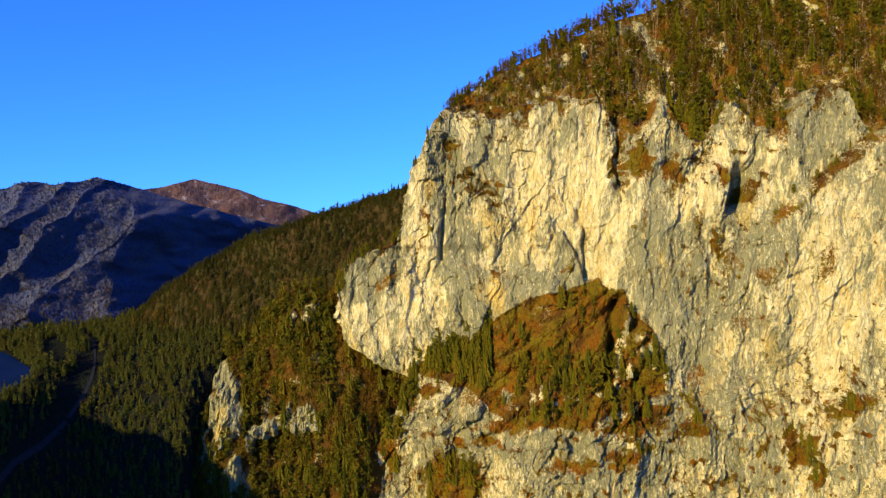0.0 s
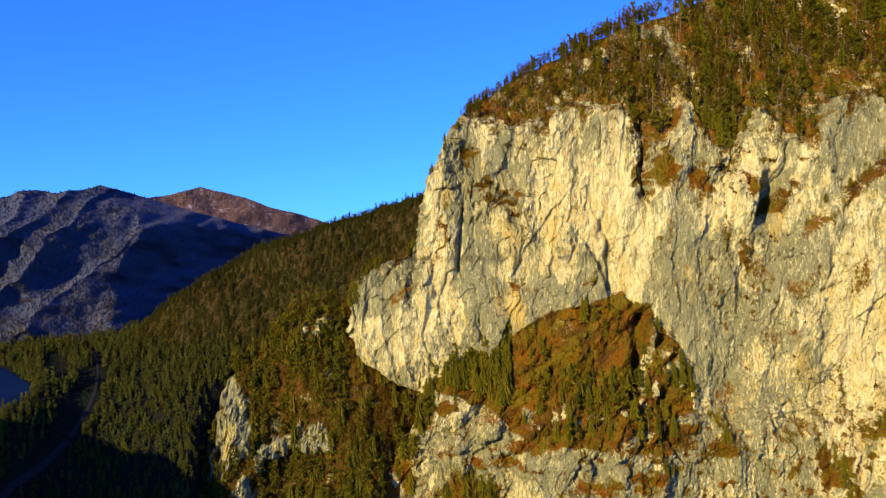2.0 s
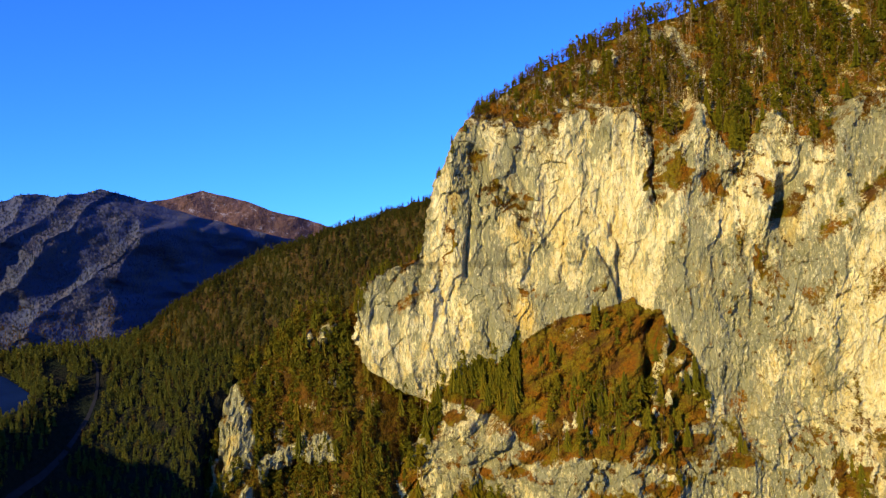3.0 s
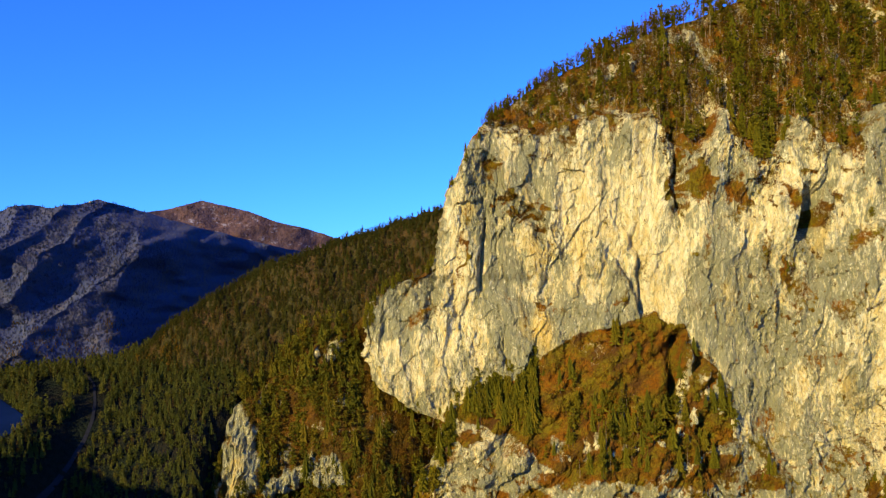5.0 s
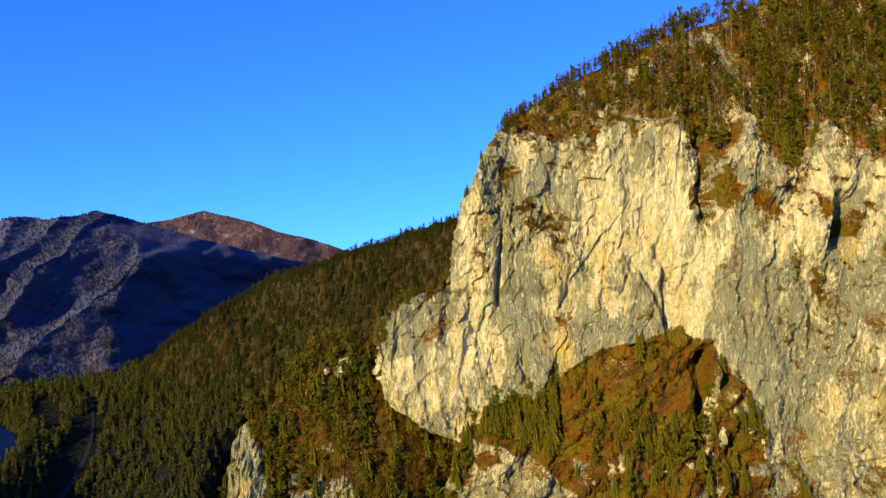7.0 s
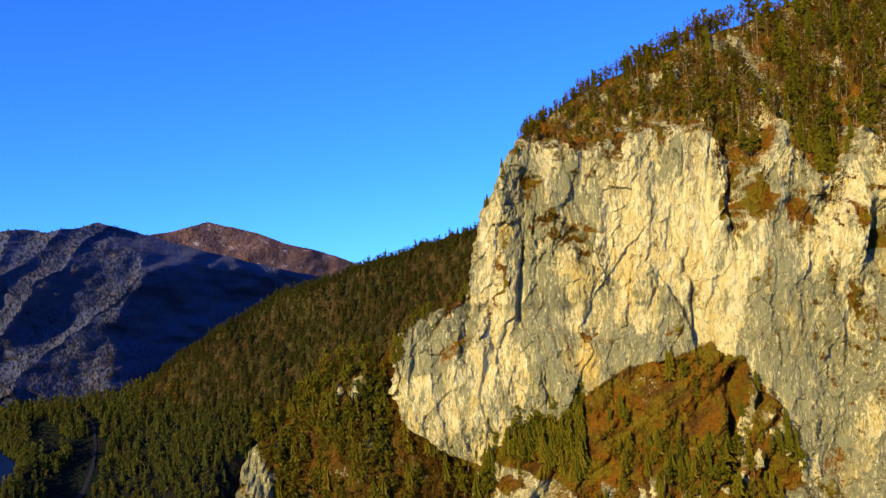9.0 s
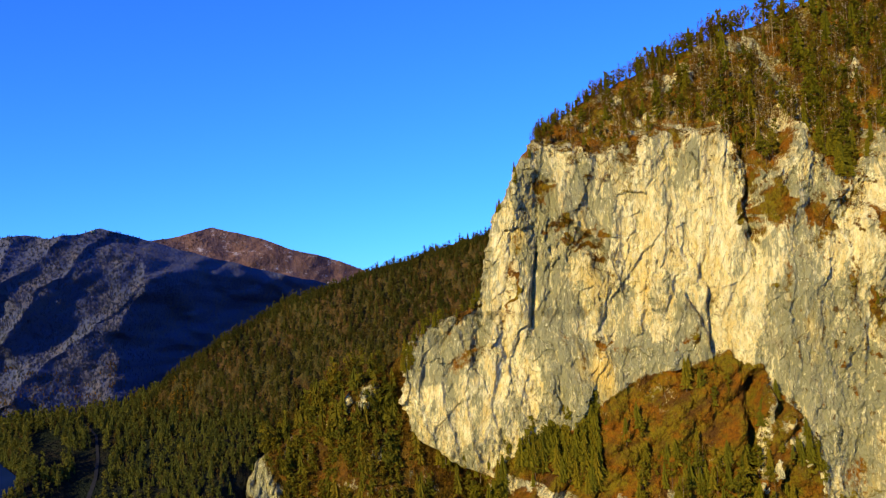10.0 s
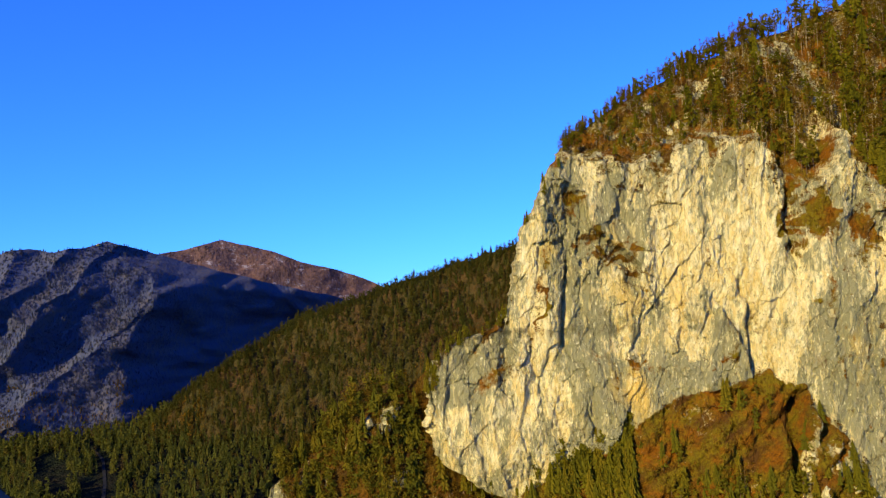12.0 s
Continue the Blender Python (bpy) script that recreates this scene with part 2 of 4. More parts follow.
# ---- mesh helpers ----
def mesh_of(name, verts, faces, mat, smooth=False):
    me = bpy.data.meshes.new(name)
    verts, faces = np.asarray(verts, np.float32), np.asarray(faces, np.int32)
    k = faces.shape[1]
    me.vertices.add(len(verts))
    me.vertices.foreach_set("co", verts.ravel())
    me.loops.add(faces.size)
    me.loops.foreach_set("vertex_index", faces.ravel())
    me.polygons.add(len(faces))
    me.polygons.foreach_set("loop_start", np.arange(0, faces.size, k, dtype=np.int32))
    me.update(calc_edges=True)
    me.polygons.foreach_set("use_smooth", np.full(len(faces), smooth))
    me.materials.append(mat)
    return me


def number(me, name, values):
    me.attributes.new(name, "FLOAT", "POINT").data.foreach_set("value", np.asarray(values, np.float32).ravel())


def grid(rows, cols):
    a = np.arange(rows * cols).reshape(rows, cols)
    return np.stack([a[:-1, :-1], a[:-1, 1:], a[1:, 1:], a[1:, :-1]], -1).reshape(-1, 4)


def part(name, me, parent, label=""):
    ob = new(name, me)
    ob.parent = parent
    if label:
        tagged(ob, label)
    return ob


# ---- the cliff massif: its shape ----
MASS_LEFT = [(349, 232), (311, 158), (291, 107), (282, 88), (273, 69), (258, 40), (248, 26), (233, 4), (222, -2.5), (208, -10.5), (187, -20),
             (174, -24), (160, -26), (152, -28), (146, -32), (142, -37), (139, -49), (135, -55), (129, -61), (123, -65), (115, -67), (97, -67), (88, -64), (81, -56), (73, -47), (67, -35), (64, -28),
             (56, -27), (39, -36), (23, -46), (-8, -50), (-60, -55)]
CLIFF_TOP = [(-80, 230), (0, 222), (15, 219), (29, 217), (46, 220), (60, 225), (77, 226), (94, 226), (102, 214), (113, 203), (124, 213),
             (133, 230), (144, 207), (154, 197), (164, 207), (175, 220), (188, 211), (199, 203), (208, 211), (219, 226), (229, 233),
             (246, 229), (255, 208), (265, 203), (300, 214), (360, 220)]
SPUR_TOP = [(-31, 66), (-26, 70), (-4, 79), (15, 87), (28, 99), (46, 109), (72, 115), (91, 122), (94, 115), (104, 113), (107, 105), (116, 98), (124, 85),
            (127, 70), (132, 54)]
SPUR_FOOT = [(-31, 64), (-25, 67), (1, 61), (18, 54), (23, 44), (36, 39), (53, 40), (85, 43), (105, 47), (132, 53)]


LEDGES_LOW = [(2, 6, 17, 12), (-28, 50, 9, 7), (-36, 22, 7, 14), (58, 43, 24, 4), (108, 40, 18, 5), (-12, 58, 12, 4), (199, 26, 6, 4), (207, 15, 4, 9),
              (212, 2, 3, 7), (140, 32, 8, 5), (98, 20, 14, 4), (232, 40, 12, 3), (-27, 59, 6, 7)]
LEDGES_HIGH = [(-38, 143, 9, 3), (137, 180, 9, 11), (165, 182, 10, 9), (184, 168, 9, 4), (186, 172, 8, 5), (164, 138, 4, 12), (20, 178, 7, 2.5), (2, 196, 4, 6),
               (32, 127, 7, 2.2), (72, 125, 4, 2), (12, 184, 5, 2.5), (106, 190, 4, 26), (4, 202, 7, 4), (27, 173, 6, 2.5), (33, 167, 4, 3), (-14, 150, 2, 14),
               (116, 190, 6, 14)]
LEDGES = LEDGES_LOW + LEDGES_HIGH


# brown tinge in seams and under overhangs, part growth, part shade put into the colour: place, half width, half height,
# lean
SEAMS = [(-11, 168, 2, 32, 0.25), (30, 160, 12, 3, -0.5), (36, 122, 22, 4, 0.1), (74, 128, 3, 12, 0.1), (86, 142, 2, 20, 0.0), (64, 176, 3, 18, -0.1),
         (12, 182, 3, 20, 0.2), (46, 196, 3, 14, 0.1), (-36, 120, 12, 5, 0.3), (150, 148, 4, 20, 0.1), (168, 128, 10, 14, 0.0), (192, 120, 12, 18, 0.2),
         (214, 60, 4, 30, 0.0), (146, 64, 14, 10, 0.0), (118, 148, 3, 24, 0.0), (20, 118, 3, 14, 0.0), (225, 130, 8, 20, 0.2), (176, 90, 14, 14, 0.0)]


STAINS = [(-18, 84, 22, 14, -0.3), (78, 166, 36, 45, -0.30), (160, 125, 46, 36, 0.15), (126, 108, 14, 22, 0.15), (232, 85, 27, 42, -0.60), (214, 214, 18, 14, 0.3),
          (245, 175, 18, 18, 0.15), (60, 24, 55, 18, 0.2), (150, 32, 46, 26, 0.12), (0, 40, 20, 14, 0.25), (60, 150, 6, 14, 0.25), (-133, 46, 30, 40, 0.45),
          (-95, 45, 30, 30, 0.2), (180, 190, 22, 12, -0.2), (111, 74, 16, 20, 0.3), (70, 54, 30, 8, 0.2), (-10, 165, 6, 30, 0.3), (125, 165, 10, 22, 0.2)]


HOLLOW = [(-1, 207), (9, 204), (12, 188), (24, 178), (34, 169), (32, 158), (22, 168), (12, 176), (1, 172), (-8, 181), (-6, 195)]
BASE_BAND = [(0, 131), (15, 126), (31, 123), (50, 127), (60, 125), (66, 112), (40, 105), (15, 86), (-2, 92), (3, 115)]
WEDGE = [(70, 149), (76, 136), (84, 113), (60, 112), (64, 136)]
GREY_SLAB = [(2, 164), (14, 168), (20, 150), (16, 134), (-1, 133)]
GREY_TOP = [(20, 214), (32, 206), (37, 190), (34, 172), (24, 178), (18, 195)]
GREY_BLUFF = [(-66, 128), (-50, 137), (-26, 133), (-30, 114), (-50, 110), (-62, 104)]
GREY_EAST = [(110, 152), (124, 162), (150, 152), (153, 122), (168, 104), (150, 58), (116, 80), (110, 112)]
GREY_BUTTRESS = [(222, 232), (238, 226), (236, 200), (214, 192), (206, 204)]
GREY_FOOT = [(-30, 58), (20, 44), (110, 44), (130, 30), (120, -14), (-50, -14)]


def mass_weather_light(x, z):
    """How grey the rock is: weathering in broad patches with ragged borders, dim and lit places of the face put in as
    tone, and whole slabs lighter or darker than their neighbours.
    """
    bend = 2.2 * fbm(x * 0.05, z * 0.05, 92, 5, 0.6)
    px, pz = x + 1.6 * bend, z + 2.2 * bend
    w = slabs(x + bend - 0.32 * z, z + 2 * bend, 9, 26, 0, 0.22, 6) + slabs(x + bend - 0.25 * z, z + bend, 3.2, 11, 0, 0.17, 7) - 0.02
    # part of the HOLLOW and GREY_BLUFF grey is their dimness, put into the colour
    for outline, amount in ((HOLLOW, 0.62), (BASE_BAND, 0.62), (WEDGE, 0.55), (GREY_SLAB, 0.40), (GREY_TOP, 0.48), (GREY_BLUFF, 0.42), (GREY_EAST, 0.28),
                            (GREY_BUTTRESS, 0.40), (GREY_FOOT, 0.08)):
        w = w + amount * within(px, pz, outline, 3.5)
    for pts, amount, wide in (([(62, 214), (50, 190), (46, 160)], -0.30, 9), ([(90, 214), (88, 180), (94, 150)], -0.35, 9), ([(143, 176), (142, 158)], -0.40, 6),
                              ([(216, 148), (222, 90), (216, 50)], -0.35, 12), ([(-10, 160), (-13, 120), (-28, 92)], -0.45, 9), ([(24, 150), (22, 134)], -0.30, 5),
                              ([(68, 176), (62, 150)], 0.25, 3), ([(76, 196), (72, 180)], 0.25, 4), ([(186, 150), (182, 128)], 0.25, 8)):
        w = w + amount * np.exp(-(apart(px, pz, pts)[0] / wide) ** 2)
    return w


def mass_left(z):
    return line(MASS_LEFT, z) + 2.0 * fbm(z * 0.10, z * 0 + 3.3, 31, 5, 0.6) + 1.4 * step(156, 140, z) * fbm(z * 0.22, z * 0 + 5.7, 32, 4, 0.7)


def mass_depth(x, z, fine=True):
    wob = 5 * fbm(x * 0.045, z * 0.045, 3) + 2.5 * fbm(x * 0.2, z * 0.2, 5, 3)
    up = np.clip(z + 0.8 * wob - line(CLIFF_TOP, x), 0, None)
    y = 506 + np.minimum(2.2 * up, 0.72 * np.clip(z + 0.5 * wob - 198, 0, None)) + 0.02 * (x - 60)
    xs = x + 0.5 * wob
    top, foot = line(SPUR_TOP, xs), line(SPUR_FOOT, xs)
    inside = step(-36, -20, xs) * (1 - step(88, 140, xs) * step(86, 56, z)) * (1 - step(126, 136, xs))
    y = y - 0.36 * np.clip(top - z - 0.4 * wob, 0, top - foot) * inside
    y = y - 12 * step(62, 34, z + 1.5 * wob) * step(90, 150, x)
    y = y - 7 * step(64, 42, z + 1.5 * wob) * (1 - step(90, 130, x))
    y = y + 11 * np.exp(-((x - 95 - 0.22 * (z - 80)) / 3.0) ** 2) * step(48, 62, z) * step(114, 104, z)
    y = y - 5 * np.exp(-((x - 109) / 7) ** 4 - ((z - 78) / 18) ** 4)
    y = y + 4.5 * inside * ridged(x * 0.040 - z * 0.045, z * 0.012, 19, 2) * step(0, 6, top - z) * step(30, 36, z)
    # broad hollows and buttresses
    y = y + 6 * np.exp(-((x - 55) / 38) ** 2) * step(100, 150, z)
    y = y - 6 * np.exp(-((x - 122) / 16) ** 2) * step(230, 180, z)
    wx, wz = x + 3 * fbm(x * 0.03, z * 0.02, 91, 2), z + 4 * fbm(x * 0.02, z * 0.03, 93, 2)
    bend = 2.2 * fbm(x * 0.05, z * 0.05, 92, 5, 0.6)
    px, pz = x + 0.7 * bend, z + 0.9 * bend
    # west end: the bright edge, the hollow under its arch, the long crack and the slab beside it
    y = y + rib(px, pz, [(-3, 209), (-7, 197), (-17, 173), (-18, 142), (-22, 131)], 3, 7, 5)
    y = y + rib(px, pz, [(-9, 190), (-16, 154), (-19, 127), (-12, 112)], -3, 1.6, 1.6)
    hollow = within(px, pz, HOLLOW, 1.2)
    y = y + hollow * (0.5 + 0.12 * (x + 6))
    y = y + rib(px, pz, [(1, 172), (12, 178), (22, 169), (33, 160)], 4.5, 7, 1.2)
    y = y + rib(px, pz, [(-1, 208), (9, 205), (13, 188), (24, 178), (36, 169)], 4.0, 1.0, 6)
    y = y + rib(x + 0.25 * bend, z, [(0, 172), (-2, 154), (-4, 134)], -8, 0.8, 1.5) + rib(px, pz, [(-1, 170), (-4, 152), (-6, 134)], 3, 6, 0.7)
    y = y + rib(px, pz, [(-4, 134), (6, 125), (10, 115), (8, 98)], -4, 1.2, 2.5)
    y = y + rib(px, pz, [(34, 168), (30, 149), (28, 128)], 3.5, 6, 1.5)
    y = y - 3 * within(px, pz, BASE_BAND, 5)
    # the bluff under the west end: a brushy gully behind its head, upright flutes below
    y = y + rib(px, pz, [(-31, 152), (-39, 139), (-47, 127)], -6, 2.5, 3)
    y = y + rib(px, pz, [(-57, 122), (-59, 100), (-52, 84)], 4, 6, 1.4) + rib(px, pz, [(-47, 116), (-48, 96), (-42, 78)], 3.5, 6, 1.2)
    y = y + rib(px, pz, [(-34, 122), (-37, 100), (-32, 76)], 3.5, 6, 1.2) + rib(px, pz, [(-22, 116), (-25, 98), (-22, 80)], 3, 6, 1.2)
    # middle: slanting ribs, the grey wedge and the hooded cleft over the spur
    y = y + rib(px, pz, [(60, 224), (48, 203), (40, 186), (35, 166)], 4.5, 2.0, 9)
    y = y + rib(px, pz, [(20, 214), (25, 200), (32, 184)], -3, 1.5, 5)
    y = y + rib(px, pz, [(39, 159), (45, 141), (51, 131)], 4, 7, 1.3) + rib(px, pz, [(53, 178), (52, 160), (50, 136)], 3.5, 6, 1.2)
    y = y + rib(px, pz, [(64, 192), (59, 160), (66, 148)], 3.5, 8, 1.5) + rib(px, pz, [(82, 222), (76, 200), (72, 176)], 3, 8, 1.6)
    y = y + rib(px, pz, [(94, 214), (90, 188), (92, 160)], 3, 7, 1.5)
    y = y - 4 * within(px, pz, WEDGE, 1.5) + rib(px, pz, [(70, 148), (75, 138), (80, 122)], 2.5, 6, 1.0)
    y = y + rib(x + 0.3 * bend, z, [(79, 160), (83, 148), (83, 133), (83, 121)], -6, 1.3, 1.6) + rib(px, pz, [(77, 161), (80, 148), (81, 124)], 3, 6, 0.7)
    # east: clefts, the cave beside its block, leaning ribs and the shelf
    y = y + 12 * np.exp(-((x - 106 + 0.35 * wob) / 3.0) ** 2) * step(150, 176, z) * step(232, 205, z)
    y = y + rib(px, pz, [(150, 196), (139, 172), (136, 154)], 5, 9, 2) + rib(px, pz, [(131, 196), (140, 179), (136, 168)], -5, 4, 3)
    y = y + rib(px, pz, [(153, 163), (150, 142), (154, 118)], 4, 7, 1.5) + rib(px, pz, [(190, 211), (187, 190), (192, 176)], -4, 2, 3)
    y = y + rib(px, pz, [(121, 160), (117, 138), (122, 112)], 3.5, 9, 1.4) + rib(px, pz, [(180, 122), (172, 96), (176, 66)], 4, 9, 1.6)
    y = y + rib(px, pz, [(206, 132), (198, 104), (202, 74)], 4, 9, 1.6) + rib(px, pz, [(232, 118), (226, 92), (232, 58)], 4.5, 8, 1.6)
    y = y + rib(px, pz, [(150, 84), (142, 60), (148, 30)], 4, 9, 1.8) + rib(px, pz, [(226, 238), (217, 221), (207, 201), (196, 188)], 6, 3, 12)
    y = y - 8 * np.exp(-((x - 163) / 9) ** 4 - ((z - 170) / 17) ** 4)
    y = y + 17 * np.exp(-((x - 176 - 0.25 * (z - 172)) / 6.0) ** 4 - ((z - 171) / 14) ** 4)
    shelf = 0.74 * (x - 203) + 159
    y = y - 7 * step(4, -4, z - shelf + 0.5 * wob) * step(172, 200, x) * step(60, 120, z)
    y = y + rib(px, pz, [(224, 157), (236, 166), (262, 184)], 5, 8, 1.5)
    # broken steps and blocks of the lower cliff
    low = step(64, 50, z) * (1 - inside * step(-2, 3, z - foot))
    y = y + low * (slabs(x + bend, z + bend, 8, 7, 0.28, 0.7, 8) + slabs(x + bend, z + 0.5 * bend, 3, 3, 0.25, 0.3, 9))
    y = y + rib(px, pz, [(-48, 22), (-20, 31), (10, 27), (40, 28)], 4, 5, 1.2) + rib(px, pz, [(48, 11), (84, 13), (106, 12)], 4, 5, 1.2)
    y = y + rib(px, pz, [(96, 30), (130, 36), (158, 30)], 4, 6, 1.2) + rib(px, pz, [(-24, 62), (2, 55), (18, 46)], 4, 8, 2)
    # fluting and crags
    y = y + 4.2 * fbm(wx * 0.022, wz * 0.012, 11, 2) + 3.2 * ridged(wx * 0.045, wz * 0.012, 13, 2) * (1 - 0.5 * step(0, 6, up))
    face = 1 - 0.75 * step(0, 5, up)
    y = y + face * (slabs(x + bend - 0.30 * z, z + bend, 19, 46, 0.09, 0.3, 1) + slabs(x + bend - 0.34 * z, z + bend, 11, 24, 0.14, 0.25, 10))
    y = y + face * slabs(x + 0.6 * bend - 0.22 * z, z - bend, 6, 15, 0.15, 0.12, 2)
    rough = 0.35 + 0.8 * step(0.0, 0.4, fbm(x * 0.025, z * 0.025, 15, 2)) + 0.4 * within(px, pz, BASE_BAND, 4) + 0.3 * hollow + 0.35 * step(110, 150, x) + 0.3 * low
    y = y + rough * 0.6 * ridged(wx * 0.10 + 0.025 * wz, wz * 0.035, 21, 3)
    y = y + 2.0 * step(0, 4, up) * fbm(x * 0.06, z * 0.09, 25, 3)
    if fine:
        y = y + face * (0.3 + 0.5 * rough) * slabs(x + 0.5 * bend - 0.25 * z, z + 0.6 * bend, 2.6, 6.5, 0.26, 0.14, 3)
        y = y + rough * (0.5 * ridged(x * 0.22 + 0.06 * z, z * 0.10, 41, 3) + 0.5 * fbm(x * 0.8, z * 0.40, 51, 2))
    d = np.clip(x - mass_left(z), 0, 4) / 4
    return y + 7 * (1 - np.sqrt(np.clip(1 - (1 - d) ** 2, 0, 1)))


def mass_cover(x, z, y):
    wob = 5 * fbm(x * 0.045, z * 0.045, 3) + 2.5 * fbm(x * 0.2, z * 0.2, 5, 3)
    up = z + 0.8 * wob - line(CLIFF_TOP, x)
    top, foot = line(SPUR_TOP, x + 0.5 * wob), line(SPUR_FOOT, x + 0.5 * wob)
    h = top - z - 0.4 * wob
    inside = step(-36, -26, x) * (1 - step(126, 133, x))
    c = (0.75 - 0.75 * step(0.38, 0.7, fbm(x * 0.035, z * 0.05, 99, 3))) * step(0, 5, up) + 0.95 * step(0, 3, h) * step(2, -3, h - (top - foot)) * inside
    dz = np.gradient(y, axis=0) / np.maximum(np.gradient(z, axis=0), 0.01)
    soft = dz.copy()
    for k in range(6):
        soft[1:-1] = (soft[:-2] + 2 * soft[1:-1] + soft[2:]) / 4
    c = np.maximum(c, 0.38 * step(0.35, 0.9, soft))
    c = c - 0.6 * np.exp(-((x - 101 - 0.22 * (z - 80) + 0.3 * wob) / 2.2) ** 4 - ((z - 80) / 20) ** 4) - 0.7 * np.exp(-((x - 118 + 0.6 * wob) / 8) ** 4 - ((z - 80) / 7) ** 4) * step(-0.2, 0.2, fbm(x * 0.1, z * 0.08, 96, 3))
    c = c - 0.6 * step(0.25, 0.5, fbm(x * 0.07, z * 0.06, 98, 3)) * inside * step(66, 54, z) * step(90, 60, x)
    low = step(72, 34, z + wob) * 0.24
    c = np.maximum(c, 0.68 * step(-20, -3, up) * step(0.05, 0.45, fbm(x * 0.09, z * 0.045, 100, 3)))
    for cx, cz, rx, rz in LEDGES:
        c = np.maximum(c, np.clip(1.25 * np.exp(-((x - cx + 1.5 * wob) / rx) ** 2 - ((z - cz + 1.2 * wob) / rz) ** 2), 0, 0.85))
    for pts, wide in (([(-48, 23), (-20, 32), (10, 28), (40, 29)], 1.6), ([(48, 12), (84, 14), (106, 13)], 2.6), ([(96, 31), (130, 37), (158, 31)], 2.2), ([(20, 37), (44, 40), (70, 42)], 3.0), ([(-31, 152), (-39, 139), (-47, 127)], 3.2), ([(-52, 138), (-60, 128)], 2.0)):
        c = np.maximum(c, (0.55 + 0.4 * fbm(x * 0.09, z * 0.09, 106, 3)) * np.exp(-(apart(x + 0.5 * wob, z + 0.8 * wob, pts)[0] / wide) ** 2))
    for cx, cz, rx, rz, lean in SEAMS:
        across = x - cx - lean * (z - cz) if rx < rz else x - cx
        along = z - cz if rx < rz else z - cz - lean * (x - cx)
        c = np.maximum(c, 0.58 * np.exp(-((across + 0.6 * wob) / rx) ** 2 - ((along + 0.6 * wob) / rz) ** 2))
    shelf = 0.74 * (x - 203) + 159 + 0.4 * wob
    c = np.maximum(c, (0.6 + 0.5 * fbm(x * 0.06, z * 0.06, 94, 3)) * np.exp(-((z - shelf) / 6) ** 4) * step(180, 196, x))
    tufty = 0.62 * step(0.35, 0.8, fbm(x * 0.20, z * 0.16, 95, 3) + 0.35 * fbm(x * 0.015, z * 0.015, 97, 2)) * step(60, 130, x + 40 * step(70, 40, z))
    return np.clip(np.maximum(c, tufty) + low + 0.22 * fbm(x * 0.06, z * 0.06, 77), 0, 1)


def row_sheet(name, left, right, z0, z1, depth, rows, cols, back, mat, cover=None, weather=None):
    """A rock form: rows of heights, each from its left edge to the right, wrapped back behind the left edge and closed on top."""
    z = np.linspace(z0, z1, rows)[:, None] + np.zeros(cols)
    s = np.linspace(0, 1, cols)[None, :] ** 1.15
    x = left(z) + s * (right - left(z))
    y = depth(x, z)
    c = cover(x, z, y) if cover else np.zeros_like(x)
    k = np.linspace(1, 0, 9)[:-1][None, :]
    bx, by, bz = x[:, :1] + 0.45 * back * k, y[:, :1] + back * k, z[:, :1] + 0 * k
    x, y, z, c = np.hstack([bx, x]), np.hstack([by, y]), np.hstack([bz, z]), np.hstack([bz * 0 + 0.6, c])
    t = np.linspace(0.1, 1, 6)[:, None]
    x, y = np.vstack([x, x[-1:] + 0 * t]), np.vstack([y, y[-1:] + back * 1.5 * t])
    z, c = np.vstack([z, z[-1:] - 20 * t ** 2]), np.vstack([c, c[-1:] + 0 * t])
    me = mesh_of(name, np.stack([x, y, z], -1).reshape(-1, 3), grid(*x.shape), mat)
    number(me, "cover", c)
    stain = 0.585 + 0.28 * fbm(x * 0.035, z * 0.022, 87, 4) + 0.22 * fbm(x * 0.16, z * 0.035, 89, 4)
    u, v = x + 6 * fbm(x * 0.05, z * 0.03, 86, 3), z + 8 * fbm(x * 0.05, z * 0.03, 88, 3)
    for cx, cz, rx, rz, amount in STAINS:
        stain = stain + amount * np.exp(-((u - cx) / rx) ** 2 - ((v - cz) / rz) ** 2)
    number(me, "weather", stain + weather(x, z) if weather else stain)
    return me


def column_sheet(name, x0, x1, crest, foot, depth, rows, cols, back, mat):
    """A ridge: columns from the foot to the crest and down behind it."""
    x = np.linspace(x0, x1, cols)[None, :] + np.zeros((rows, 1))
    s = np.linspace(0, 1, rows)[:, None]
    z = foot + s * (crest(x) - foot)
    y = depth(x, z)
    t = np.linspace(0.05, 1, 12)[:, None]
    x2, y2, z2 = x[-1:] + 0 * t, y[-1:] + back * t, z[-1:] - (z[-1:] - foot) * t ** 1.6
    return mesh_of(name, np.vstack([np.stack([x, y, z], -1).reshape(-1, 3), np.stack([x2, y2, z2], -1).reshape(-1, 3)]), grid(rows + 12, cols), mat)


massif = tagged(new("cliff_massif", row_sheet("cliff_massif", mass_left, 360, -60, 345, mass_depth, 760, 860, 90, ROCK, mass_cover, mass_weather_light)),
                "pale limestone cliff with ochre streaks and wooded ledges", "cliff", kind="structure")


# ---- the lower spur with its outcrops ----
LOW_LEFT = [(128, -60), (114, -78), (106, -99), (85, -123), (78, -133), (74, -140), (55, -145), (39, -149), (22, -155), (6, -161), (-5, -164), (-60, -175)]


def low_left(z):
    return line(LOW_LEFT, z) + 1.5 * fbm(z * 0.1, z * 0 + 8.3, 33)


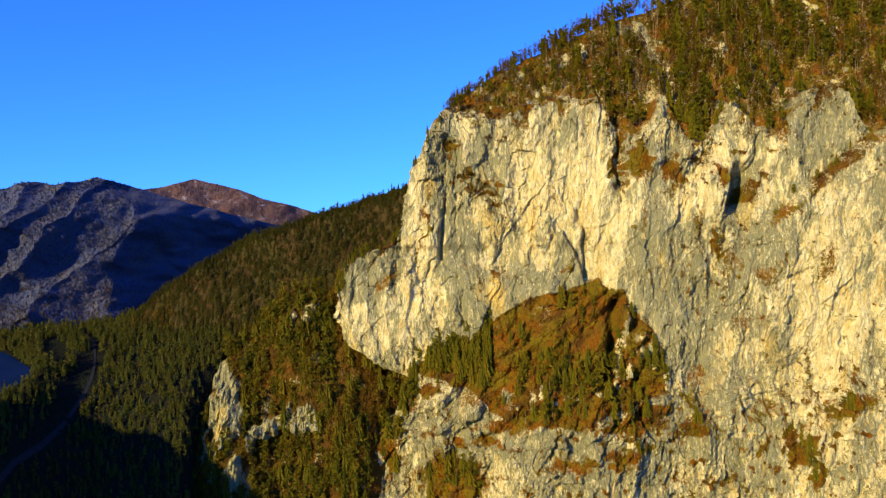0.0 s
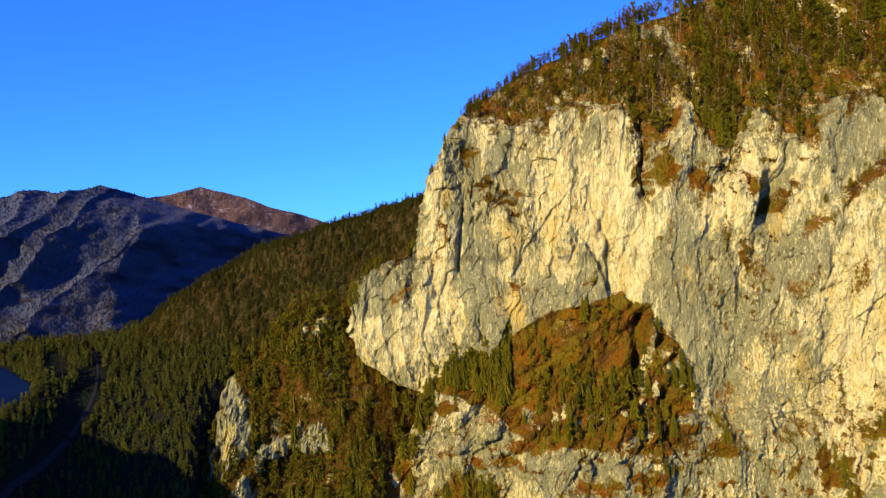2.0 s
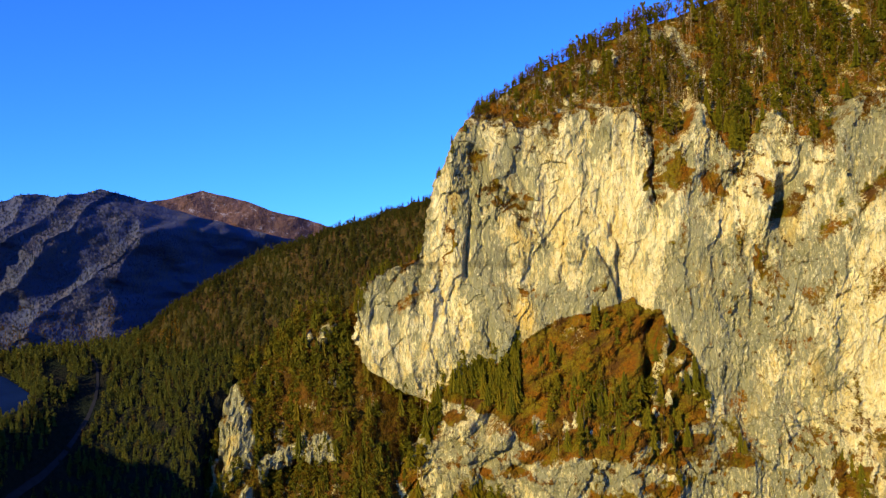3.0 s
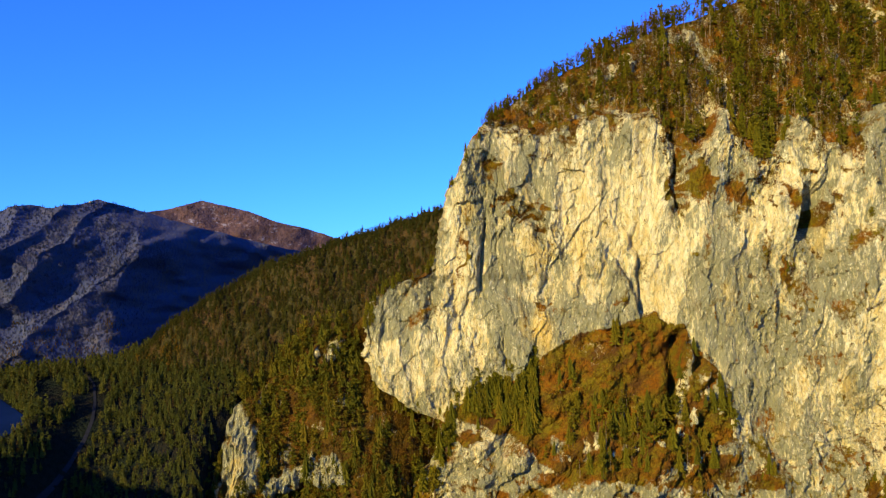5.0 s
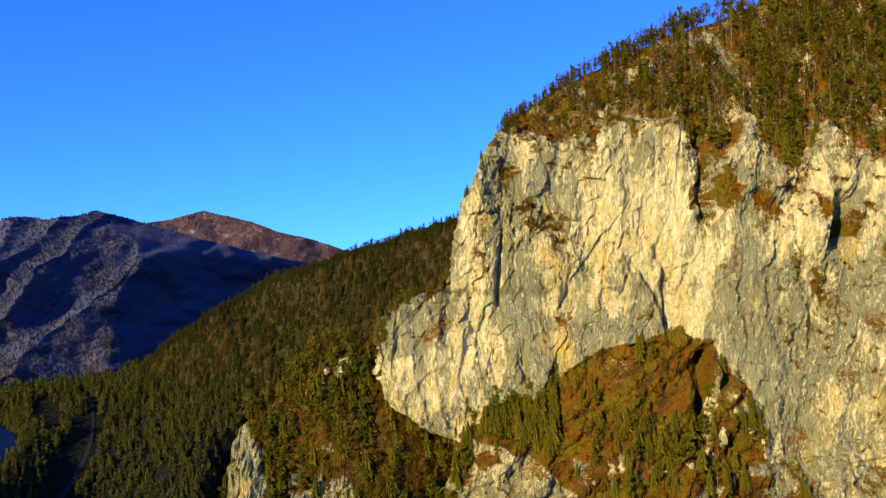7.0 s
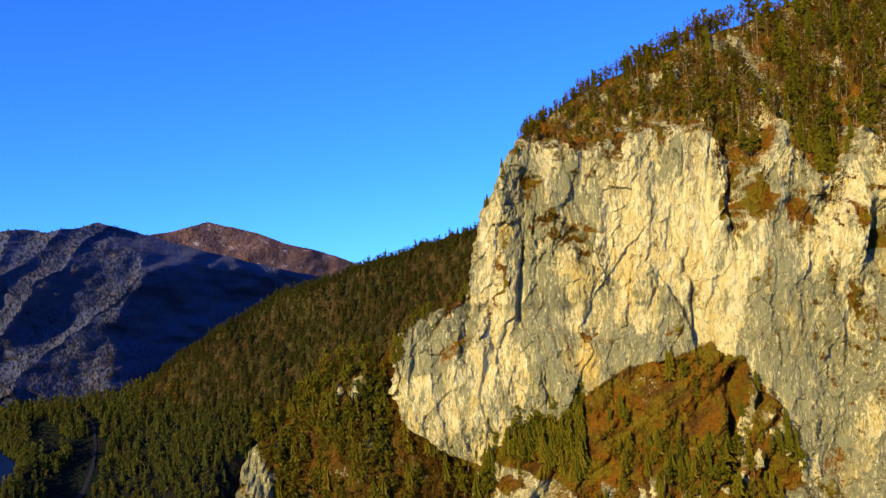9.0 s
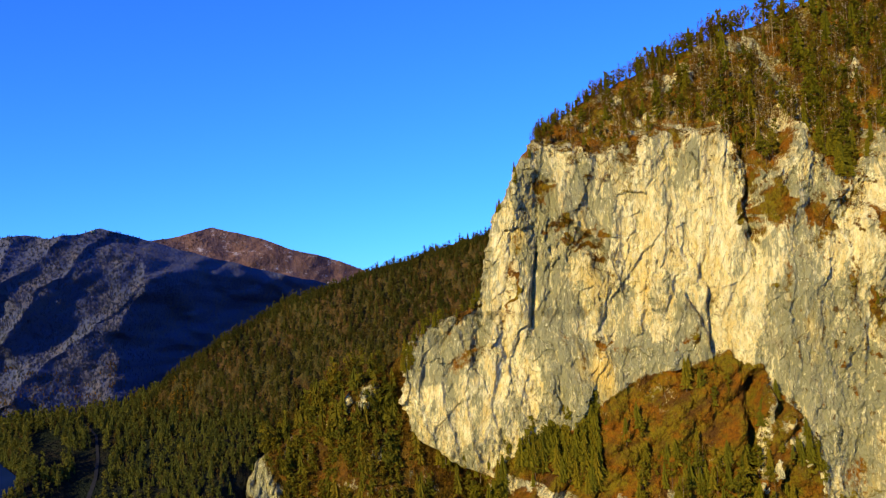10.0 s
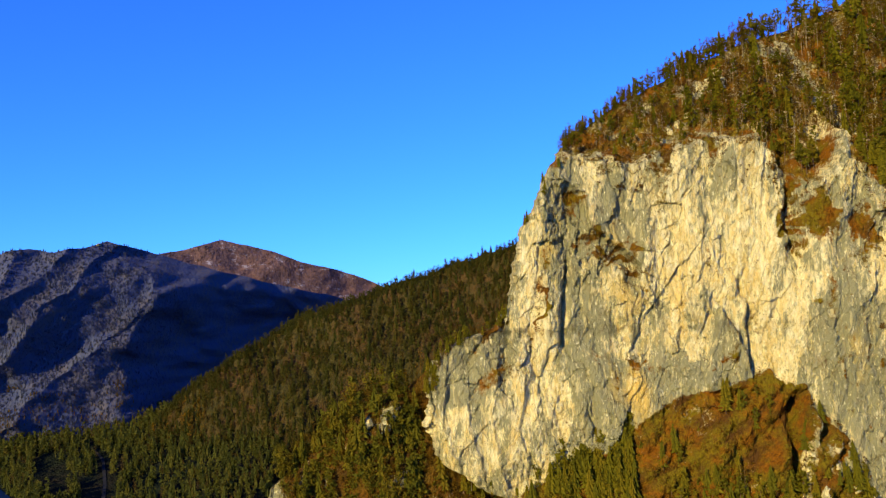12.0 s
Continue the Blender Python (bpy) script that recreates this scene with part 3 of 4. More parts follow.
def bluffs(x, z):
    u, v = x + 7 * fbm(x * 0.06, z * 0.05, 64, 3), z + 7 * fbm(x * 0.06, z * 0.05, 66, 3)
    one = np.exp(-((u + 135 + 0.22 * (v - 42)) / 14) ** 4 - ((v - 40) / 36) ** 4) * step(-0.45, 0.0, fbm(x * 0.09, z * 0.05, 68, 3))
    two = np.exp(-((u + 87) / 9) ** 4 - ((v - 41) / 9) ** 4) + np.exp(-((u + 107) / 11) ** 4 - ((v - 35 - 0.5 * (u + 107)) / 4) ** 4)
    three = 0.6 * np.exp(-((u + 85) / 3) ** 4 - ((v - 102) / 5) ** 4)
    four = 0.8 * np.exp(-((u + 158) / 8) ** 4 - ((v + 2) / 10) ** 4)
    return one + two + three + four


def low_depth(x, z):
    y = 508 + 0.34 * (z - 70) + 0.7 * np.clip(x + 58, 0, None)
    y = y + 9 * fbm(x * 0.02, z * 0.012, 61, 3)
    y = y - bluffs(x, z) * (5 + 2.5 * ridged(x * 0.09, z * 0.03, 63, 4)) + 1.8 * bluffs(x, z) * (slabs(x + 0.2 * z, z, 5, 14, 0.35, 0.5, 4) + slabs(x, z, 1.6, 6, 0.5, 0.4, 5)) + 0.8 * fbm(x * 0.2, z * 0.2, 65, 3)
    y = y + 9 * np.exp(-((x + 108) / 9) ** 4 - ((z - 23 - 0.2 * (x + 108)) / 7) ** 4)
    d = np.clip(x - low_left(z), 0, 8) / 8
    return y + 12 * (1 - np.sqrt(np.clip(1 - (1 - d) ** 2, 0, 1)))


def low_cover(x, z, y):
    return np.clip(0.95 - 1.05 * bluffs(x, z) + 0.45 * fbm(x * 0.14, z * 0.07, 79, 4), 0, 1)


low_spur = tagged(new("lower_spur", row_sheet("lower_spur", low_left, 0, -60, 126, low_depth, 300, 320, 45, LOW_ROCK, low_cover)),
                  "wooded lower spur with pale rock outcrops", "hillside", kind="structure")

# ---- the forested hill behind, and the far mountains ----
HILL_TOP = [(60, 205), (-18, 188), (-55, 178), (-88, 168), (-108, 161), (-131, 155), (-146, 146), (-158, 139), (-184, 123), (-203, 106), (-216, 90),
            (-245, 60)]


def hill_crest(x):
    return line(HILL_TOP, x) - 2.9 + 1.2 * fbm(x * 0.05, x * 0 + 1.7, 35)


def hill_depth(x, z):
    return 536 + 0.36 * (z - 90) - 0.10 * (x + 100) + 45 * step(-128, -98, x) * step(125, 70, z) + 7 * fbm(x * 0.015 + 0.006 * z, z * 0.008, 67, 4)


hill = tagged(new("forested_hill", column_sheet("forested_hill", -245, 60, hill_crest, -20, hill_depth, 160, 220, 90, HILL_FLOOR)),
              "steep hill covered in autumn forest", "hill", kind="structure")

def nearer(pairs, k):
    """A skyline drawn at one depth, brought to another depth on the same lines of sight."""
    return [(-27 + k(x) * (x + 27), 137 + k(x) * (z - 137)) for x, z in pairs]


M1_TOP = nearer([(-640, 150), (-440, 176), (-358, 186), (-333, 187), (-316, 190), (-308, 192), (-301, 194.5), (-291, 196), (-278, 193.5), (-263, 195.5), (-254, 201),
                 (-244, 198), (-231, 193), (-206, 186), (-177, 177), (-147, 170), (-122, 162), (-97, 149), (-20, 120)], lambda x: 0.97 + 0.0007 * max(min(0, x + 232), -150))


def m1_crest(x):
    return line(M1_TOP, x) + 0.8 * fbm(x * 0.08, x * 0 + 5.1, 37)


def m1_nose(z):
    return -232 + 13 * np.exp(-((z - 164) / 17) ** 2) - 5 * step(172, 205, z)


def m1_depth(x, z):
    e = x - m1_nose(z) + 6 * fbm(z * 0.04, x * 0.03, 38, 3)
    flank = step(-5, 25, e)
    right = 2.0 * np.clip(e, 0, 91)
    leftw = -0.55 * np.clip(-e, 0, 150)
    wx, wz = x + 6 * fbm(x * 0.025, z * 0.025, 72, 4, 0.55), z + 6 * fbm(x * 0.03, z * 0.03, 70, 4)
    spurs = rib(wx, wz, [(-273, 196), (-280, 171), (-298, 148), (-322, 118)], 26, 26, 13) + rib(wx, wz, [(-244, 180), (-262, 155), (-284, 128), (-306, 98)], 24, 24, 12)
    spurs = spurs + rib(wx, wz, [(-311, 190), (-326, 164), (-350, 134)], 26, 26, 13) + rib(wx, wz, [(-256, 196), (-262, 180), (-276, 160), (-290, 146)], 14, 14, 8)
    spurs = spurs + rib(wx, wz, [(-292, 190), (-304, 168), (-318, 152)], 12, 12, 7) + rib(wx, wz, [(-240, 140), (-256, 120), (-268, 104)], 14, 14, 8)
    spurs = spurs + 3.0 * fbm(wx * 0.04 - 0.03 * wz, wz * 0.02, 74, 2)
    return 588 + 0.30 * (z - 150) * (1 - 0.85 * flank) + right + leftw + spurs * (1 - flank) + 0.8 * fbm(x * 0.05, z * 0.05, 73, 4, 0.5)


mountain = tagged(new("dark_mountain", column_sheet("dark_mountain", -560, -40, m1_crest, 60, m1_depth, 240, 420, 160, HAZE_WOOD)),
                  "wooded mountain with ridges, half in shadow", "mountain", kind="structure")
M2_TOP = nearer([(-420, 170), (-299, 199), (-276, 207), (-253, 209), (-225, 214), (-207, 209), (-182, 202), (-157, 192), (-137, 187), (-120, 182), (-96, 171), (40, 130)], lambda x: 0.941 + 0.0011 * max(-80, min(140, x + 230)))


def m2_crest(x):
    return line(M2_TOP, x) + 0.5 * fbm(x * 0.08, x * 0 + 7.1, 39)


def m2_depth(x, z):
    return 702 + 0.74 * np.clip(x + 230, -80, 140) + 0.5 * (z - 190) + 7 * fbm(x * 0.02, z * 0.02, 75, 4)


far_hill = tagged(new("red_hill", column_sheet("red_hill", -420, 40, m2_crest, 60, m2_depth, 80, 200, 200, RED_WOOD)),
                  "rounded hill of rust-coloured larch wood", "hill", kind="structure")

# ---- ground to the horizon ----
FLOOR = [(-5000, -70), (0, -70), (400, -42), (450, 0), (480, 42), (500, 66), (530, 84), (560, 95), (620, 104), (900, 108), (5000, 110)]
SHORE = [(-5000, -70), (0, -70), (300, -45), (380, 10), (430, 52), (460, 66), (500, 80), (540, 91), (620, 104), (900, 108), (5000, 110)]


def floor_height(x, y):
    wide = step(-195, -235, x)
    z = line(FLOOR, y) * (1 - wide) + line(SHORE, y) * wide
    # floor cut away along the camera's lines of sight, to keep the lower spur in view
    edge = np.interp(y, [440, 495, 522], [-0.318, -0.304, -0.255])
    sight_cut = step(-0.004, 0.014, x / np.maximum(y, 50) - edge) * step(640, 560, y)
    return z + sight_cut * (-70 - z) + 1.6 * fbm(x * 0.02, y * 0.02, 81, 3)


BANK = [(440, -256), (450, -246), (461, -240), (468, -237), (478, -235), (487, -241), (497, -252), (505, -262), (512, -274), (516, -286)]
GLADES = ([(-256, 531), (-248, 514), (-236, 495), (-226, 497), (-230, 516), (-246, 531)], [(-230, 512), (-211, 520), (-206, 506), (-212, 498), (-221, 505)],
          [(-221, 487), (-217, 499), (-208, 500), (-207, 484), (-211, 472), (-220, 464)])


def in_river(x, y):
    return (x < line(BANK, y) + 1) & (y > 440) & (y < 516)


def road_line(y):
    return line([(400, -226), (430, -222), (455, -217), (478, -212), (490, -210), (499, -210), (512, -214), (530, -222), (560, -250)], y)


def in_glade(x, y):
    open_ground = sum(within(x, y, outline, 1.5) for outline in GLADES)
    return open_ground > 0.5


def in_road(x, y):
    return np.abs(x - road_line(y)) < 3


gx = np.concatenate([[-5000, -2500, -1200], np.linspace(-700, 500, 180), [1000, 2500, 5000]])
gy = np.concatenate([[-5000, -2000, -800], np.linspace(-300, 800, 180), [1500, 3000, 5000]])
GX, GY = np.meshgrid(gx, gy)
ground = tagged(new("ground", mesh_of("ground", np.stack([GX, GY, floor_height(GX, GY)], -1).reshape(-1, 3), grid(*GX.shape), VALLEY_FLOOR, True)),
                "valley floor with meadow and forest, shade darkened into its colour", "ground", kind="structure")
RIVER = plain("river_water", (0.004, 0.012, 0.055), (0.003, 0.009, 0.040), (0.05, 0.05, 0.05), 0.08)
RIVER.node_tree.nodes["Principled BSDF"].inputs["IOR"].default_value = 1.12
ry = np.linspace(440, 516, 40)[:, None]
rs = np.linspace(0, 1, 12)[None, :]
bank = line(BANK, ry)
RX = bank - 60 * rs
RY = ry + 0 * rs
tagged(new("river", mesh_of("river", np.stack([RX, RY, floor_height(RX, RY) + 0.5], -1).reshape(-1, 3), grid(40, 12), RIVER, True)),
       "blue river bending through the dark valley", "river", kind="structure")
# near-black road: the valley's shadow is put into its colour
ROAD = plain("shade_darkened_road", (0.026, 0.026, 0.030), (0.020, 0.020, 0.023), (0.4, 0.4, 0.4))
ry = np.linspace(405, 560, 60)[:, None]
RX = road_line(ry) + np.linspace(-0.8, 0.8, 5)[None, :]
RY = ry + 0 * RX
tagged(new("road", mesh_of("road", np.stack([RX, RY, floor_height(RX, RY) + 0.35], -1).reshape(-1, 3), grid(60, 5), ROAD, True)),
       "narrow road through the valley forest, shade darkened into its colour", "road", kind="structure")

# unseen ridge on the other side of the valley, added to shade the floor
def west_crest(x):
    return line([(-960, 178), (-400, 174), (-388, 168), (-375, 162), (-360, 159), (-345, 153), (-330, 144), (-240, 138)], x) + 3 * fbm(x * 0.01, x * 0 + 2.2, 83) - 60 * step(-336, -256, x)


def west_depth(x, z):
    return 190 - 0.3 * (z - 150) - 120 * step(-338, -258, x) + 8 * fbm(x * 0.02, z * 0.02, 84)


west = tagged(new("unseen_shade_ridge", column_sheet("unseen_shade_ridge", -960, -250, west_crest, -65, west_depth, 30, 90, -160, HILL_FLOOR)),
              "unseen ridge across the valley, added to shade its floor", "hill", kind="structure")

# ---- rocks ----
def rock_mesh(seed, tall):
    """A blocky limestone tooth, flat-faced and rough, one metre wide for each unit."""
    bm = bmesh.new()
    bmesh.ops.create_icosphere(bm, subdivisions=4, radius=1)
    v = np.array([q.co[:] for q in bm.verts])
    f = np.array([[q.index for q in t.verts] for t in bm.faces])
    bm.free()
    g1 = np.random.default_rng(seed)
    for k in range(16):
        way = g1.normal(0, 1, 3)
        way /= np.linalg.norm(way)
        cut = g1.uniform(0.45, 0.8)
        over = np.clip(v @ way - cut, 0, None)
        v = v - over[:, None] * way
    v = v * (1, 1, tall)
    r = 1 + 0.12 * fbm(v[:, 0] * 2 + seed, v[:, 2] * 2 + v[:, 1], seed, 3) + 0.06 * fbm(v[:, 1] * 6, v[:, 2] * 5 + v[:, 0] * 3, seed + 5, 3)
    v = v * r[:, None]
    me = mesh_of("rock", v, f, ROCK)
    number(me, "weather", 0.5 + 0.25 * fbm(v[:, 0] * 2, v[:, 2], seed + 9))
    number(me, "cover", np.clip(0.3 * (v[:, 2] / tall - 0.5), 0, 1))
    return me


rocks = [rock_mesh(200 + k, t) for k, t in enumerate((1.6, 1.2, 2.0, 1.4, 0.8))]


def rock_thing(k, x, z, size, depth, label):
    y = float(depth(np.array([float(x)]), np.array([float(z)]))[0])
    ob = tagged(new("rock_outcrop", rocks[k % 5]), label, "rock", "rocks on the slopes")
    ob.matrix_basis = pose(x, y + 0.5 * size, z, 0, 0, (k * 67) % 360) @ Matrix.Diagonal((size, size * 0.8, size, 1))
    return ob


SPUR_ROCKS = [(113, 77, 4), (119, 68, 3), (104, 66, 3), (96, 58, 3), (84, 54, 4), (58, 50, 4), (38, 48, 4), (126, 58, 5)]
BROW_ROCKS = [(60, 236, 4), (66, 241, 3.5), (55, 231, 3), (72, 247, 3), (190, 279, 3.5), (185, 268, 4), (181, 262, 3), (177, 256, 4), (167, 250, 3.5), (156, 251, 3),
              (148, 253, 3), (144, 236, 4), (141, 229, 3.5), (124, 268, 3), (94, 243, 3.5), (187, 234, 4), (180, 223, 4.5), (38, 232, 2.5), (30, 228, 2.2), (214, 229, 3)]
for k, (rx, rz, size) in enumerate(SPUR_ROCKS):
    rock_thing(k, rx, rz, size, mass_depth, "pale broken limestone block on the grassy spur")
for k, (rx, rz, size) in enumerate(BROW_ROCKS):
    rock_thing(k + 2, rx, rz, size, mass_depth, "pale limestone outcrop among the pines")
summit = rock_thing(4, -246, 195.5, 2, m1_depth, "bare pale rock on the mountain top")
summit.matrix_basis = summit.matrix_basis @ Matrix.Diagonal((2.2, 1.2, 0.7, 1))

# ---- trees ----
tree_rng = np.random.default_rng(11)


def tube(h, r, sides=6, lean=0.0, rings=4):
    """A tapered trunk."""
    t = np.linspace(0, 1, rings)[:, None]
    a = np.linspace(0, 2 * np.pi, sides, endpoint=False)[None, :]
    w = r * (1 - 0.85 * t)
    v = np.stack([w * np.cos(a) + lean * t ** 2 * h, w * np.sin(a), t * h - 0.6 * (t == 0) + 0 * a], -1).reshape(-1, 3)
    f = []
    for i in range(rings - 1):
        for j in range(sides):
            p, q = i * sides + j, i * sides + (j + 1) % sides
            f += [(p, q, q + sides), (p, q + sides, p + sides)]
    return v, np.array(f)


def fir_crown(g, h, r, layers, points, base=0.1):
    """Drooping, ragged skirts of needles, wide below and narrow at the tip."""
    vs, fs, n = [], [], 0
    for i in range(layers):
        t = i / layers
        z = h * (base + (1 - base) * t ** 0.9)
        w = r * (1 - t) ** 0.85 * g.uniform(0.75, 1.15) + 0.12
        top = z + h * (1 - base) / layers * g.uniform(1.5, 2.0)
        a = np.linspace(0, 2 * np.pi, 2 * points, endpoint=False) + g.uniform(0, 6)
        far = np.where(np.arange(2 * points) % 2 == 0, g.uniform(0.65, 1.15, 2 * points), g.uniform(0.25, 0.45, 2 * points))
        ring = np.stack([far * w * np.cos(a), far * w * np.sin(a), z - 0.22 * w * far + g.uniform(-0.15, 0.15, 2 * points)], -1)
        vs += [[(g.uniform(-0.05, 0.05), g.uniform(-0.05, 0.05), min(top, h))], ring]
        k = np.arange(2 * points)
        fs.append(np.stack([np.full(2 * points, n), n + 1 + k, n + 1 + (k + 1) % (2 * points)], -1))
        n += 2 * points + 1
    t = g.uniform(0, 0.97, layers * points)
    a, w = g.uniform(0, 2 * np.pi, layers * points), r * (1 - t) ** 0.85 * g.uniform(0.55, 1.1, layers * points)
    tip = np.stack([w * np.cos(a), w * np.sin(a), h * (base + (1 - base) * t) - 0.15 * w], -1)
    blade = tip[:, None, :] + g.normal(0, 0.05 * h / layers * 2 + 0.14, (layers * points, 3, 3))
    vs.append(blade.reshape(-1, 3))
    fs.append(n + np.arange(3 * layers * points).reshape(-1, 3))
    return np.vstack(vs), np.vstack(fs)


def tufts(g, centres, radii, each, size):
    """Clumps of small leaf blades round branch ends."""
    vs, fs, n = [], [], 0
    for c, rad in zip(centres, radii):
        p = c + rad * g.normal(0, 0.5, (each, 1, 3)) * (1, 1, 0.7)
        tri = p + g.normal(0, size, (each, 3, 3))
        vs.append(tri.reshape(-1, 3))
        fs.append(n + np.arange(each * 3).reshape(-1, 3))
        n += each * 3
    return np.vstack(vs), np.vstack(fs)


def pine_crown(g, h, r, clumps, each):
    t = g.uniform(0.20, 1.0, clumps) ** 0.9
    a = g.uniform(0, 2 * np.pi, clumps)
    w = r * np.sin(np.pi * np.clip((t - 0.08) / 1.0, 0, 1)) ** 0.7 * g.uniform(0.3, 1.0, clumps)
    c = np.stack([w * np.cos(a), w * np.sin(a), t * h], -1)
    return tufts(g, c, g.uniform(0.8, 1.3, clumps) * r * 0.42, each, 0.42)


def twig_crown(g, h, r, count):
    """Thin rising twigs of a bare or nearly bare tree."""
    t = g.uniform(0.3, 0.98, count)
    a = g.uniform(0, 2 * np.pi, count)
    p = np.stack([0 * t, 0 * t, t * h], -1)
    reach = r * (1.15 - t) * g.uniform(0.6, 1.2, count)
    q = p + np.stack([reach * np.cos(a), reach * np.sin(a), reach * g.uniform(0.6, 1.4, count)], -1)
    side = np.stack([-np.sin(a), np.cos(a), 0 * a], -1) * 0.14
    v = np.stack([p - side * 0.4, p + side * 0.4, q], 1).reshape(-1, 3)
    f = np.arange(count * 3).reshape(-1, 3)
    v2, f2 = tufts(g, q, np.full(count, 0.5), 3, 0.22)
    return np.vstack([v, v2]), np.vstack([f, f2 + len(v)])


def join(parts):
    vs, fs, n = [], [], 0
    for v, f in parts:
        vs.append(v), fs.append(f + n)
        n += len(v)
    return np.vstack(vs), np.vstack(fs)


def spots(g, count, depth, box, keep, floor=None):
    """Places for trees on a slope given by its depth at (x, height), or on a floor given by its height at (x, y)."""
    p, q = g.uniform(box[0], box[1], count), g.uniform(box[2], box[3], count)
    if floor:
        pts = np.stack([p, q, floor(p, q)], -1)
    else:
        pts = np.stack([p, depth(p, q), q], -1)
    return pts[keep(p, q)]


def everywhere(p):
    return 1.0


def by_brow(p):
    near = p[0] - line(MASS_LEFT, p[2])
    return float((0.5 + 0.5 * step(10, 110, p[0])) * (0.68 + 0.32 * step(3, 12, near)))


def by_crest(p):
    return float(1 - 0.28 * step(9, 3, hill_crest(p[0]) - p[2]))


def woods(name, g, pts, kinds, low, high, mat, label, category="forest", size=everywhere, slim=1.0):
    """One object of many joined trees."""
    vs, fs, tints, n = [], [], [], 0
    for p in pts:
        v, f = kinds[g.integers(len(kinds))]
        a, s = g.uniform(0, 2 * np.pi), g.uniform(low, high) * size(p)
        c, d = math.cos(a) * s * slim, math.sin(a) * s * slim
        w = s * g.uniform(0.8, 1.2)
        lean = g.normal(0, 0.03, 2)
        x = v[:, 0] * c - v[:, 1] * d + lean[0] * v[:, 2] * w + p[0]
        y = v[:, 0] * d + v[:, 1] * c + lean[1] * v[:, 2] * w + p[1]
        vs.append(np.stack([x, y, v[:, 2] * w + p[2] - 0.3], -1))
        fs.append(f + n)
        tints.append(np.full(len(v), g.random()))
        n += len(v)
    me = mesh_of(name, np.vstack(vs), np.vstack(fs), mat)
    number(me, "tint", np.concatenate(tints))
    return tagged(new(name, me), label, category, kind="stuff")


def tree_thing(name, trunk, crown, bark, leaves, label):
    e = tagged(new(name), label, "tree", "trees on the cliff")
    part("trunk", mesh_of("trunk", *trunk, bark), e)
    me = mesh_of("crown", *crown, leaves)
    number(me, "tint", np.zeros(len(crown[0])))
    part("crown", me, e)
    return e


g = tree_rng
# shapes one metre per unit, ten metres tall
near_firs = [join([fir_crown(g, 10, g.uniform(2.0, 2.8), 11, 7)]) for k in range(6)]
near_pines = [join([pine_crown(g, 10, g.uniform(1.4, 2.1), 22, 12)]) for k in range(5)]
near_twigs = [join([twig_crown(g, 10, g.uniform(1.3, 1.9), 34)]) for k in range(4)]
far_firs = [join([tube(3, 0.14, 3, 0, 2), fir_crown(g, 10, g.uniform(2.0, 2.9), 8, 6)]) for k in range(8)]
far_pines = [join([tube(9, 0.14, 3, 0, 2), pine_crown(g, 10, g.uniform(1.4, 2.1), 12, 9)]) for k in range(9)]
far_twigs = [join([tube(9.5, 0.10, 3, 0, 2), twig_crown(g, 10, g.uniform(1.3, 1.9), 26)]) for k in range(5)]
specks = [join([fir_crown(g, 10, g.uniform(2.6, 3.6), 3, 4, 0.0)]) for k in range(6)]
bare_trunks = [join([tube(9, 0.11, 4, g.uniform(-0.04, 0.04), 3), twig_crown(g, 9, 0.9, 8)]) for k in range(4)]
bushes = [tufts(g, g.normal(0, 0.55, (4, 3)) * (1, 1, 0.5) + (0, 0, 0.5), np.full(4, 0.8), 5, 0.3) for k in range(6)]


def on_top(x, z):
    rise = z - line(CLIFF_TOP, x)
    thick = 0.5 + 0.5 * fbm(x * 0.05, z * 0.05, 101, 3)
    return (x > mass_left(z) - 1) & (rise > 2) & (fbm(x * 0.035, z * 0.05, 99, 3) < 0.5) & (g.random(len(x)) < (0.36 + 0.45 * thick) * (1 - 0.75 * step(0.15, 0.4, fbm(x * 0.04 + z * 0.03, z * 0.025, 105, 3)))) & (x < 330)


def on_spur(x, z):
    top, foot = line(SPUR_TOP, x), line(SPUR_FOOT, x)
    left = step(34, 4, x) * step(-2, 8, z - foot) * 1.2
    lower = np.exp(-((x - 72 + 0.6 * (z - 60)) / 30) ** 4 - ((z - 60) / 13) ** 4)
    right = 0.7 * np.exp(-((x - 118) / 6) ** 4 - ((z - 68) / 8) ** 4)
    streak = 0.35 * step(0.1, 0.4, fbm(x * 0.05 - z * 0.055, z * 0.015, 103, 2))
    return (x > -30) & (x < 128) & (z < top - 3) & (z > foot) & (g.random(len(x)) < left + lower + right + streak)


def on_low(x, z):
    return (x > low_left(z) + 1) & (x < mass_left(z) + np.where(z < 62, 1.5, -1.5)) & (low_cover(x, z, x) > 0.55)


coarse = lambda x, z: mass_depth(x, z, False)
top_pts = spots(g, 5400, coarse, (0, 330, 196, 330), on_top)
edge_z = np.concatenate([g.uniform(224, 300, 420), g.uniform(186, 218, 7), g.uniform(112, 152, 60)])
edge_x = mass_left(edge_z) + g.uniform(0.0, 5, 487)
top_pts = np.vstack([top_pts, np.stack([edge_x, coarse(edge_x, edge_z), edge_z], -1)])
spur_pts = spots(g, 760, coarse, (-30, 128, 40, 122), on_spur)
low_pts = spots(g, 1750, low_depth, (-170, -25, -20, 126), on_low)
rim_z = np.concatenate([g.uniform(74, 112, 90), g.uniform(-10, 18, 40)])
rim_x = low_left(rim_z) + g.uniform(-0.5, 3.5, 130)
low_pts = np.vstack([low_pts, np.stack([rim_x, low_depth(rim_x, rim_z) + g.uniform(-1, 9, 130), rim_z], -1)])
